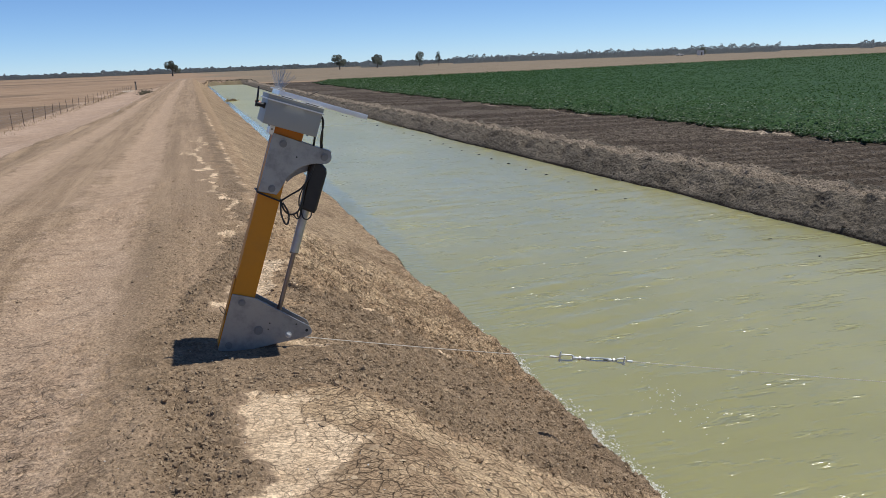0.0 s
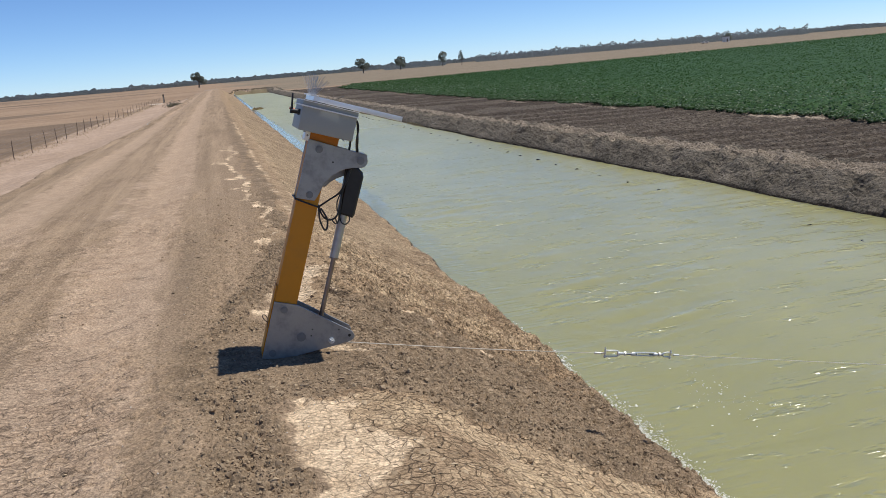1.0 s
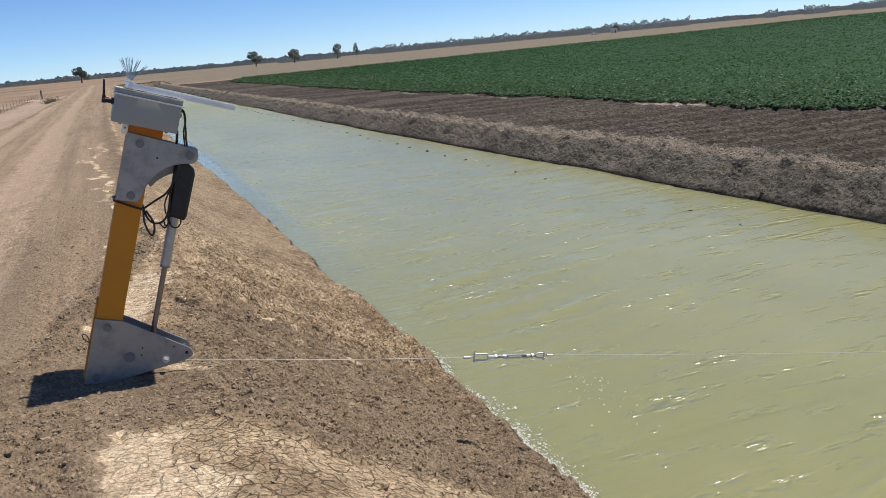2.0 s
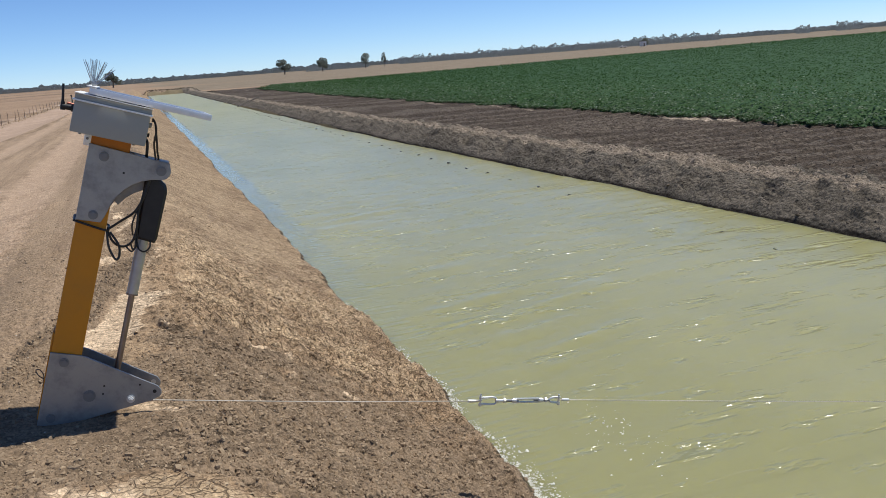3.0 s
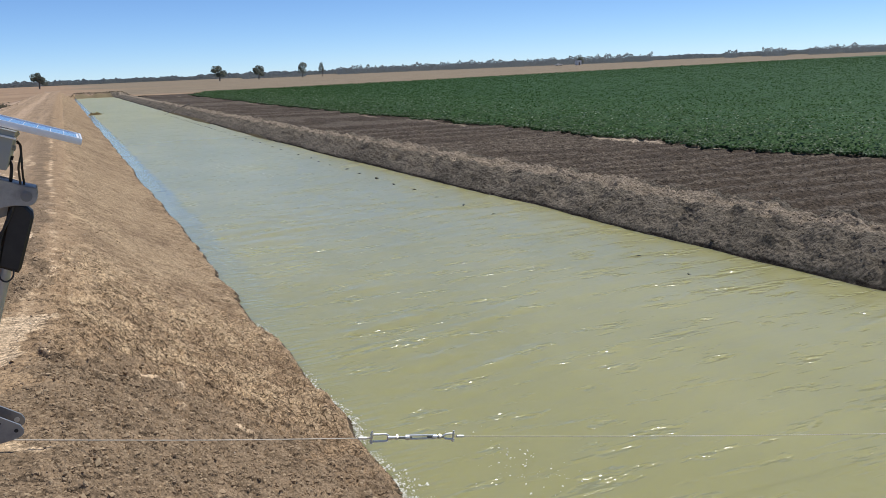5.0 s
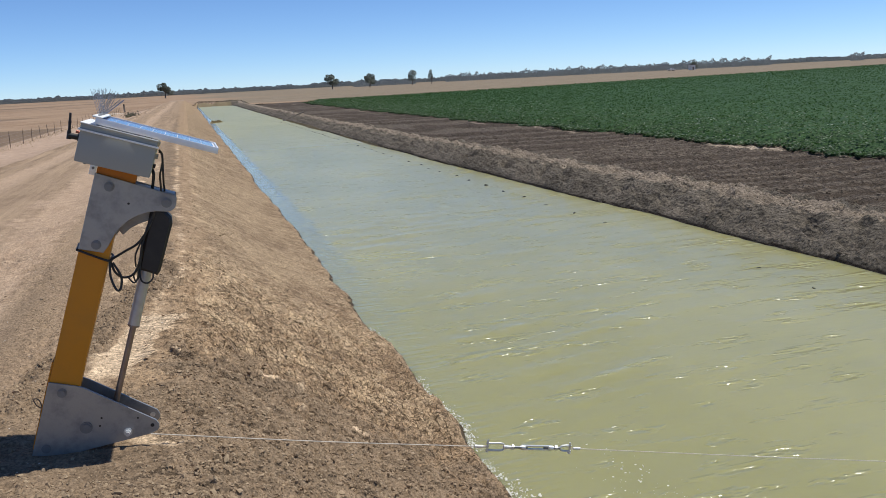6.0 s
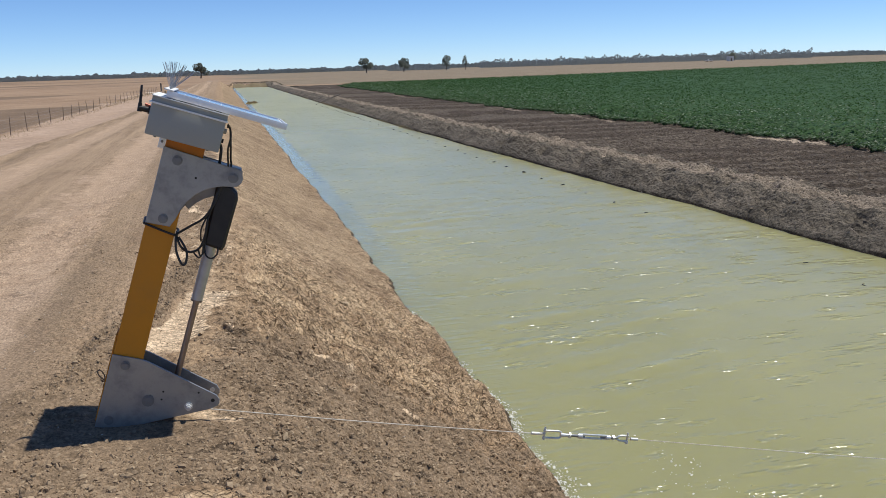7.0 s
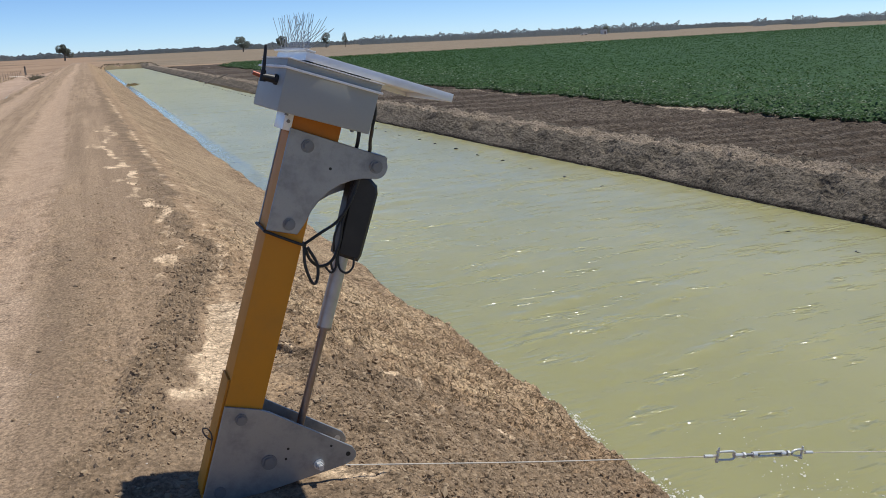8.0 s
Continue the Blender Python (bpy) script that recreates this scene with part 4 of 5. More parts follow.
    shape = [(0.252, 0.888), (0.335, 0.878), (0.343, 0.9), (0.347, 1.115), (0.338, 1.142), (0.305, 1.165), (0.256, 1.168), (0.246, 1.14)]
    part("motor_cover", plate(shape, -0.04, 0.04, 0.011, bm), BLACK, top, "black plastic motor cover")
    # cable, ties and loops
    band_line = [(-0.004, -0.066, 0.925), (0.06, -0.071, 0.915), (0.132, -0.066, 0.905), (0.134, 0.0, 0.907), (0.132, 0.066, 0.91), (0.06, 0.071, 0.92), (-0.004, 0.066, 0.928),
                 (-0.006, 0, 0.928), (-0.004, -0.066, 0.925)]
    part("cable_tie", hose(band_line, 0.005, steps=5), CABLE, top)
    thick_runs = [
        [(0.132, -0.06, 0.907), (0.18, -0.055, 0.955), (0.225, -0.05, 1.0), (0.25, -0.05, 1.06), (0.262, -0.045, 1.12), (0.265, -0.045, 1.17)],
        [(0.132, -0.06, 0.905), (0.15, -0.07, 0.84), (0.185, -0.075, 0.79), (0.2, -0.07, 0.8), (0.19, -0.065, 0.85), (0.145, -0.06, 0.9)],
        [(0.134, -0.055, 0.903), (0.165, -0.06, 0.86), (0.205, -0.055, 0.845), (0.24, -0.05, 0.87), (0.25, -0.05, 0.93), (0.245, -0.048, 1.0), (0.25, -0.045, 1.08), (0.262, -0.04, 1.16)],
    ]
    thin_runs = [
        [(0.24, -0.045, 0.9), (0.228, -0.05, 0.95), (0.238, -0.045, 1.01), (0.252, -0.04, 1.06), (0.258, -0.035, 1.14)],
        [(0.235, -0.05, 0.87), (0.25, -0.05, 0.84), (0.262, -0.045, 0.86), (0.255, -0.04, 0.92), (0.25, -0.04, 0.98)],
        [(0.262, -0.04, 0.875), (0.275, -0.05, 0.845), (0.3, -0.05, 0.838), (0.318, -0.045, 0.86), (0.315, -0.04, 0.89)],
        [(0.215, -0.05, 0.852), (0.245, -0.052, 0.83), (0.258, -0.05, 0.85), (0.25, -0.045, 0.9)],
    ]
    for line in thick_runs:
        part("cable", hose(line, 0.0052), CABLE, top)
    for line in thin_runs:
        part("cable", hose(line, 0.0038), CABLE, top)
    for y, dx in ((-0.09, 0.0), (-0.06, 0.012)):
        part("cable", hose([(0.226, y, 1.42 - dx), (0.24, y, 1.405), (0.251, y, 1.37), (0.252 + dx, y, 1.32), (0.262 + dx, y + 0.02, 1.28), (0.272 + dx, y + 0.03, 1.24), (0.268, y + 0.03, 1.16)], 0.0045), CABLE, top)
    part("cable", hose([(0.215, -0.03, 1.33), (0.226, -0.04, 1.31), (0.232, -0.04, 1.27), (0.235, -0.03, 1.24)], 0.0065), CABLE, top)

    # control box with its lid
    box = part("control_box", block((-0.079, -0.187, 1.302), (0.216, 0.2, 1.432), 0.006), GREY, top, "grey plastic weatherproof control box")
    lid = part("lid", block((-0.081, -0.189, 1.4363), (0.218, 0.202, 1.4584), 0.002), GREY, box)
    part("lid_edge", block((-0.088, -0.199, 1.4292), (0.224, 0.21, 1.4362), 0.0012), SEAL, box, "pale raised lid edge")
    part("top_edge", block((-0.084, -0.199, 1.4585), (0.221, 0.208, 1.4622), 0.001), SEAL, lid)
    bm = block((-0.024, -0.066, 1.25), (0.003, -0.0625, 1.3018), 0.001)
    block((-0.024, -0.0625, 1.25), (-0.0205, 0.06, 1.3018), 0.001, bm)
    bracket = part("end_bracket", bm, ALU, top, "bright folded mounting bracket")
    part("bolt", rod((-0.011, -0.066, 1.279), (-0.011, -0.072, 1.279), 0.006, seg=6), BOLT, bracket)
    for u, y in ((-0.04, -0.15), (0.17, -0.15)):
        part("screw", rod((u, y, 1.296), (u, y, 1.3025), 0.006, seg=8), BOLT, box)
    bm = rod((0.2155, -0.1, 1.39), (0.229, -0.1, 1.39), 0.011, seg=12)
    part("cable_gland", bm, GREY, box)
    part("cable_gland", rod((0.2155, -0.06, 1.345), (0.227, -0.06, 1.345), 0.009, seg=12), BLACK, box)

    # aerial on the box's end
    bm = rod((-0.079, -0.1, 1.392), (-0.09, -0.1, 1.392), 0.016, seg=6)
    rod((-0.088, -0.1, 1.392), (-0.128, -0.1, 1.39), 0.0125, 0.011, seg=14, bm=bm, bevel=0.002)
    aerial = part("aerial_fitting", bm, BLACK, top, "black aerial socket")
    bm = rod((-0.122, -0.1, 1.376), (-0.126, -0.1, 1.41), 0.0095, 0.008, seg=12)
    rod((-0.126, -0.1, 1.408), (-0.136, -0.1, 1.482), 0.0058, 0.0046, seg=12, bm=bm)
    part("aerial", bm, BLACK, aerial, "short black whip aerial")
    part("plug", rod((-0.079, 0.1, 1.395), (-0.121, 0.1, 1.4), 0.008, 0.0065, seg=10), COPPER, top, "red-brown plug on the box's end")

    # solar panel over the box
    panel = part("solar_panel", block((-0.0235, -0.1815, 1.482), (0.4475, 0.2155, 1.487), 0.0008), WHITE, top, "white-framed blue solar panel")
    rim = [((-0.032, -0.19), (0.456, -0.182)), ((-0.032, 0.216), (0.456, 0.224)), ((-0.032, -0.182), (-0.024, 0.216)), ((0.448, -0.182), (0.456, 0.216))]
    for a, b in rim:
        part("frame_rail", block((*a, 1.4665), (*b, 1.4925), 0.0012), ALU, panel)
    cell = part("cell", block((-0.0243, -0.0475, 0), (0.0243, 0.0475, 0.002), 0.0), SILICON, panel)
    cell.location = (0.0065, -0.1335, 1.4868)
    for i in range(9):
        for j in range(4):
            if i or j:
                c = new("cell", cell.data)
                c.parent = panel
                c.location = (0.0065 + 0.0508 * i, -0.1335 + 0.1 * j, 1.4868)
    part("spacer", block((0.02, -0.15, 1.4623), (0.05, 0.17, 1.4818), 0.001), BLACK, top)
    part("spacer", block((0.16, -0.15, 1.4623), (0.19, 0.17, 1.4818), 0.001), BLACK, top)

    # bird spikes along the panel's upper rail
    strip = part("spike_strip", block((-0.046, -0.198, 1.493), (-0.008, 0.228, 1.4985), 0.001), SEAL, top, "pale strip with upright bird spikes")
    rng = random.Random(5)
    for k in range(9):
        y = -0.165 + 0.044 * k
        for ang in (-29, -14, -1, 14, 36):
            a = radians(ang + rng.uniform(-3, 3))
            length = rng.uniform(0.1, 0.114)
            part("spike", rod((-0.024, y, 1.498), (-0.024 + length * math.sin(a), y + rng.uniform(-0.01, 0.01), 1.498 + length * math.cos(a)), 0.0007, seg=5), SPIKE, strip)
    # twist of tie wire on the back of the post
    part("tie_wire", hose([(-0.004, -0.03, 0.2), (-0.03, -0.035, 0.215), (-0.045, -0.03, 0.235), (-0.03, -0.03, 0.24), (-0.01, -0.03, 0.215), (-0.006, -0.04, 0.17)], 0.0025), PICKET, top)
    return top


make_lifter()


# ---- wire rope and turnbuckle ----
ROPE_A = Vector((0.49, 4.845, 0.098))
TB_L = Vector((2.042, 4.770, -0.214))
TB_R = Vector((2.485, 4.737, -0.290))
ROPE_END = Vector((7.1, 4.42, -1.16))


def make_rope():
    ob = empty("wire_rope", Matrix(), "thin pale steel wire rope stretched from post into the channel", "wire rope")
    bm = hose([ROPE_A, ROPE_A.lerp(TB_L, 0.5) - Vector((0, 0, 0.006)), TB_L], 0.0023, seg=6, steps=10)
    hose([TB_L + Vector((0.012, 0, 0)), TB_L - Vector((0.05, 0, -0.01))], 0.006, seg=6, bm=bm)
    part("rope", bm, ROPE, ob)
    bm = hose([TB_R, TB_R.lerp(ROPE_END, 0.4) - Vector((0, 0, 0.012)), ROPE_END], 0.0023, seg=6, steps=14)
    part("rope", bm, ROPE, ob)
    part("ferrule", rod(TB_R + (ROPE_END - TB_R).normalized() * 0.012, TB_R + (ROPE_END - TB_R).normalized() * 0.05, 0.0075), ZINC, ob)
    part("ferrule", rod(TB_L - (TB_L - ROPE_A).normalized() * 0.06, TB_L - (TB_L - ROPE_A).normalized() * 0.02, 0.0075), ZINC, ob)


ROPE = painted("pale_wire_rope", (0.66, 0.6, 0.5), 0.5, metal=0.2, amount=0.4, scale=60)
make_rope()


def make_turnbuckle():
    way = TB_R - TB_L
    length = way.length
    x = way.normalized()
    y = Vector((0, 0, 1)).cross(x).normalized()
    z = x.cross(y)
    m = Matrix((x, y, z)).transposed().to_4x4()
    m.translation = TB_L
    ob = empty("turnbuckle", m, "galvanised turnbuckle with a shackle and fork jaw on the wire rope", "turnbuckle")
    s = length / 0.49
    # shackle with its pin
    bow = [(0.0, 0, 0.018), (0.04, 0, 0.0185), (0.085, 0, 0.0185), (0.1, 0, 0.012), (0.106, 0, 0.0), (0.1, 0, -0.012), (0.085, 0, -0.0185), (0.04, 0, -0.0185), (0.0, 0, -0.018)]
    bow = [(a * s, b, c) for a, b, c in bow]
    part("shackle", hose(bow, 0.005, seg=10), ZINC, ob)
    bm = rod((0.008, 0, -0.026), (0.008, 0, 0.03), 0.0048, seg=12)
    rod((0.008, 0, -0.028), (0.008, 0, -0.021), 0.008, seg=6, bm=bm)
    rod((0.004, 0, 0.028), (0.01, 0, 0.038), 0.004, seg=8, bm=bm)
    part("shackle_pin", bm, ZINC, ob)
    bm = rod((0.098 * s, 0, 0), (0.15 * s, 0, 0), 0.011, 0.007, seg=14)
    rod((0.145 * s, 0, 0), (0.156 * s, 0, 0), 0.014, seg=6, bm=bm)
    part("eye_screw", bm, ZINC, ob)
    part("screw", rod((0.15 * s, 0, 0), (0.235 * s, 0, 0), 0.0068, seg=12), BOLT, ob)
    bm = block((0.205 * s, -0.006, 0.005), (0.375 * s, 0.006, 0.0125), 0.002)
    block((0.205 * s, -0.006, -0.0125), (0.375 * s, 0.006, -0.005), 0.002, bm)
    rod((0.195 * s, 0, 0), (0.225 * s, 0, 0), 0.0125, 0.0125, seg=16, bm=bm, bevel=0.004)
    rod((0.355 * s, 0, 0), (0.385 * s, 0, 0), 0.0125, seg=16, bm=bm, bevel=0.004)
    part("body", bm, ZINC, ob, "open galvanised turnbuckle body")
    part("screw", rod((0.33 * s, 0, 0), (0.425 * s, 0, 0), 0.0068, seg=12), BOLT, ob)
    part("lock_nut", rod((0.395 * s, 0, 0), (0.408 * s, 0, 0), 0.013, seg=6), ZINC, ob)
    jaw = [(0.49, 0, 0.014), (0.468, 0, 0.015), (0.442, 0, 0.013), (0.428, 0, 0.007), (0.424, 0, 0.0), (0.428, 0, -0.007), (0.442, 0, -0.013), (0.468, 0, -0.015), (0.49, 0, -0.014)]
    part("fork_jaw", hose([(a * s, b, c) for a, b, c in jaw], 0.0052, seg=10), ZINC, ob)
    bm = rod((0.482 * s, 0, -0.024), (0.482 * s, 0, 0.03), 0.005, seg=12)
    rod((0.482 * s, 0, -0.027), (0.482 * s, 0, -0.02), 0.0085, seg=6, bm=bm)
    part("jaw_pin", bm, ZINC, ob)


make_turnbuckle()


# ---- syphon pipe ends standing out of the water ----
def make_stub():
    ob = empty("pipe_end", Matrix(), "short black poly pipe end standing out of the water", "pipe end", "pipe ends along the far bank")
    r = 0.045
    bm = bmesh.new()
    seg = 16
    rings = [(r, -0.35), (r, 0.05), (r * 0.84, 0.052), (r * 0.84, -0.1)]
    loops = [[bm.verts.new((q * math.cos(2 * math.pi * k / seg), q * math.sin(2 * math.pi * k / seg), z + 0.012 * math.sin(2 * math.pi * k / seg) * (z > 0))) for k in range(seg)] for q, z in rings]
    for a, b in zip(loops, loops[1:]):
        for k in range(seg):
            bm.faces.new((a[k], a[(k + 1) % seg], b[(k + 1) % seg], b[k]))
    part("pipe", bm, PIPE, ob)
    part("rim", hose([(r * 1.05 * math.cos(a), r * 1.05 * math.sin(a), 0.03) for a in np.linspace(0, 2 * math.pi, 13)], 0.005, seg=6, steps=2), PIPE, ob)
    return ob


stub = make_stub()
stub_rng = random.Random(8)
stub_at = [8.86, 10.11, 14.05, 15.34, 16.6] + [17.85 + 1.24 * k for k in range(40)]
for k, y in enumerate(stub_at):
    rise = -0.056 if k in (0, 3, 4) else stub_rng.uniform(-0.058, -0.046)
    m = pose(7.57 + stub_rng.uniform(-0.05, 0.05), y + stub_rng.uniform(-0.06, 0.06), WATER_Z + rise, stub_rng.uniform(-10, 10), stub_rng.uniform(2, 8), stub_rng.uniform(0, 360))
    if k == 0:
        stub.matrix_basis = m
    else:
        copy_thing(stub, m)


# ---- fence along the paddock ----
def make_fence():
    ob = empty("fence", Matrix(), "rusty steel picket fence with thin plain wires", "fence")
    rng = random.Random(3)
    tops = []
    post = None
    for k in range(34):
        x, y = -9.1 + rng.uniform(-0.05, 0.05) + 0.016 * k, 23.75 + 3.4 * k + rng.uniform(-0.35, 0.35)
        z = float(ground_z(np.array([x]), np.array([y]))[0])
        if post is None:
            bm = block((-0.017, -0.004, -0.3), (0.017, 0.004, 0.8), 0.002)
            block((-0.004, -0.03, -0.3), (0.004, 0.0, 0.93), 0.002, bm)
            post = part("picket", bm, PICKET, ob)
            o = post
        else:
            o = new("picket", post.data)
            o.parent = ob
        o.matrix_basis = pose(x, y, z, rng.uniform(-3, 3), rng.uniform(-4, 4), rng.uniform(-30, 30))
        tops.append((x, y, z))
    for h in (0.2, 0.4, 0.6, 0.76):
        part("wire", hose([(x + 0.03, y, z + h - 0.01 * (k % 2)) for k, (x, y, z) in enumerate(tops)], 0.0035, seg=5, steps=2), WIRE, ob)


make_fence()


def make_marker():
    z = float(ground_z(np.array([-8.3]), np.array([141.0]))[0])
    ob = empty("strainer_post", pose(-8.3, 141, z), "dark timber strainer post with stay at the fence end", "fence post")
    part("post", rod((0, 0, -0.3), (0, 0, 1.25), 0.14, 0.12, seg=10), BARK, ob)
    part("stay", rod((0, -1.6, 0.0), (0, -0.05, 0.9), 0.05, seg=8), BARK, ob)


make_marker()


# ---- loose crumbs, clods and pebbles ----
def on_land(n, seed, x0, x1, y0, y1, keep, sink=0.3, lo=0.004, hi=0.02, power=2.5):
    rng = np.random.default_rng(seed)
    x, y = rng.uniform(x0, x1, n), y0 + (y1 - y0) * rng.uniform(0, 1, n) ** 1.5
    ok = rng.uniform(0, 1, n) < keep(x, y)
    x, y = x[ok], y[ok]
    s = lo + (hi - lo) * rng.uniform(0, 1, len(x)) ** power
    return np.stack([x, y, ground_z(x, y) + s * (0.3 - sink)], 1), s


def loam_keep(x, y):
    i = np.clip(np.searchsorted(XS, x), 0, NXS - 1)
    j = np.clip(np.searchsorted(YS, y), 0, NYS - 1)
    return np.clip(0.12 + LOAM[j, i] * 1.1 - CLAY[j, i] * 0.6 - 0.1 * PLATES[j, i], 0.02, 1) * np.where(x < -0.45, 0.05, 1)


def crumb_keep(x, y):
    base = 1 - 0.85 * np.exp(-(((x - 0.1) / 0.42) ** 4 + ((y - 4.95) / 0.4) ** 4))
    return loam_keep(x, y) * base


p, s = on_land(80000, 1, -1.6, 2.5, 2.4, 12, crumb_keep, 0.25, 0.004, 0.014, 1.6)
tagged(scatter_blocks("soil_crumbs", p, s, CLOD, 2, 0.8, True), "loose brown soil crumbs on the bank", "soil crumbs", kind="stuff")
p, s = on_land(22000, 31, -0.9, 2.5, 2.4, 13, lambda x, y: crumb_keep(x, y) * (0.2 + 0.8 * smooth(-0.35, -0.1, x - lip_line(y))), 0.35, 0.012, 0.036, 2.6)
tagged(scatter_blocks("soil_clods", p, s, CLOD, 32, 0.75), "small brown clods lying on the loose bank soil", "soil clods", kind="stuff")
p, s = on_land(58000, 51, -0.75, 2.3, 2.4, 8.5, lambda x, y: crumb_keep(x, y) ** 2 * np.where(y < 4.2, smooth(-0.65, -0.45, x), smooth(-0.3, -0.12, x - lip_line(y))), 0.4, 0.008, 0.024, 2.0)
tagged(scatter_blocks("soil_crumbs", p, s, CLOD, 52, 0.9), "packed brown soil crumbs on the loose strip of the bank", "soil crumbs", kind="stuff")
p, s = on_land(30000, 41, -3.9, -0.4, 2.2, 15, lambda x, y: smooth(-0.1, 0.35, fbm(x * 1.3, y * 0.6, 4, 78)) * 0.9 + 0.1, 0.3, 0.005, 0.019, 2.2)
tagged(scatter_blocks("soil_crumbs", p, s, FLAKE, 42, 0.5, True), "dry tan crumbs broken from the track's crust", "soil crumbs", kind="stuff")
p, s = on_land(2600, 3, -3.8, 2.4, 2.4, 14, lambda x, y: 0.9 + 0 * x, 0.2, 0.003, 0.012, 2)
tagged(scatter_blocks("pebbles", p, s, PEBBLE, 4, 0.7, True), "tiny pale pebbles scattered over the track and bank", "pebbles", kind="stuff")


def flake_keep(x, y):
    i = np.clip(np.searchsorted(XS, x), 0, NXS - 1)
    j = np.clip(np.searchsorted(YS, y), 0, NYS - 1)
    return np.clip(PLATES[j, i] * 1.2 - LOAM[j, i] * 0.6 - CLAY[j, i] * 0.9, 0.02, 1) * (0.25 + 0.75 * smooth(3.9, 4.4, y)) * (1 - 0.8 * smooth(5.6, 6.4, y + 0.5 * (x - 0.9)))


p, s = on_land(9000, 21, 0.4, 2.5, 2.6, 15, flake_keep, 0.32, 0.013, 0.045, 2.0)
tagged(scatter_blocks("crust_flakes", p, s, FLAKE, 22, 0.35), "curled flakes of dry clay crust on the bank slope", "clay flakes", kind="stuff")
rng5 = np.random.default_rng(5)
for count, low, high, power in ((15000, 0.012, 0.042, 2.0), (120, 0.05, 0.09, 2.5)):
    ly = 4 + 66 * rng5.uniform(0, 1, count) ** 1.5
    lx = far_shore(ly) + rng5.uniform(0.03, 2.4, count)
    ls = low + (high - low) * rng5.uniform(0, 1, count) ** power
    lp = np.stack([lx, ly, ground_z(lx, ly) + ls * 0.12], 1)
    tagged(scatter_blocks("soil_clods", lp, ls, CLOD_DARK, 6 + count % 7, 0.75, count > 1000), "dark broken earth clods heaped along the far bank", "soil clods", kind="stuff")
fy = 5 + 75 * rng5.uniform(0, 1, 24000) ** 1.3
fx = rng5.uniform(11.3, 19.3, 24000)
fs = 0.02 + 0.05 * rng5.uniform(0, 1, 24000) ** 2.2
tilled = rng5.uniform(0, 1, 24000) < 0.25 + 0.75 * (0.5 + 0.5 * np.cos(2 * np.pi * fy))
tagged(scatter_blocks("soil_clods", np.stack([fx, fy, ground_z(fx, fy)], 1)[tilled], fs[tilled], CLOD_FIELD, 7, 0.7, True), "dark clods lying along the ridges of the ploughed field", "soil clods", kind="stuff")

# foam at the water's edge
rng9 = np.random.default_rng(9)
wy = 2.8 + 7.0 * rng9.uniform(0, 1, 2600) ** 1.3
probe = np.arange(2.2, 2.75, 0.01)
wx = probe[np.argmax(ground_z(np.repeat(probe[None], len(wy), 0), np.repeat(wy[:, None], len(probe), 1)) < WATER_Z - 0.004, axis=1)] + np.abs(rng9.normal(0, 0.035, 2600)) - 0.01
ws = 0.004 + 0.018 * rng9.uniform(0, 1, 2600) ** 3
wx = wx + np.abs(rng9.normal(0, 0.07, 2600)) * np.exp(-((wy - 5.3) / 0.9) ** 2)
keep = vnoise(wy * 2.3, wy * 0, 14) + 0.5 * vnoise(wy * 7, wy * 0, 24) > 0.15 - 0.7 * np.exp(-((wy - 5.3) / 0.9) ** 2)
tagged(scatter_blocks("foam", np.stack([wx, wy, np.full(2600, WATER_Z + 0.003)], 1)[keep], ws[keep], FOAM, 10, 0.25), "flecks of pale foam at the water's edge", "foam", kind="stuff")
# a milky line of fine bubbles right at the edge beside the rope
my = rng9.normal(5.0, 0.95, 5200)
mx = probe[np.argmax(ground_z(np.repeat(probe[None], len(my), 0), np.repeat(my[:, None], len(probe), 1)) < WATER_Z - 0.002, axis=1)] + np.abs(rng9.normal(0, 0.022, 5200)) * (1 + 0.8 * vnoise(my * 3, my * 0, 25))
ms = 0.003 + 0.009 * rng9.uniform(0, 1, 5200) ** 2
milky = vnoise(my * 4.1, my * 0, 26) > -0.25
tagged(scatter_blocks("foam", np.stack([mx, my, np.full(5200, WATER_Z + 0.002)], 1)[milky], ms[milky], FOAM, 27, 0.25, True), "milky line of fine bubbles along the water's edge", "foam", kind="stuff")
bx, by = 3.3 + rng9.normal(0, 0.16, 90), 5.5 + rng9.normal(0, 0.3, 90)
tagged(scatter_blocks("foam", np.stack([bx, by, np.full(90, WATER_Z + 0.004)], 1), 0.005 + 0.014 * rng9.uniform(0, 1, 90) ** 3, FOAM, 11, 0.25), "loose cluster of pale bubbles drifting on the water", "foam", kind="stuff")


# ---- the green crop ----
CROP_Y = 225.0


def crop_edge(y):
    return np.interp(y, [18, 22, 30, 45, 85, 150], [20.3, 19.95, 19.65, 19.4, 19.0, 20.6]) + 0.45 * vnoise(y * 0.55, y * 0, 111) + 0.3 * vnoise(y * 1.9, y * 0, 112) - 0.3 * np.cos(2 * np.pi * y) * (y < 90)


def crop_end(u):
    """The field's far end slants away."""
    return 150 + 0.27 * u


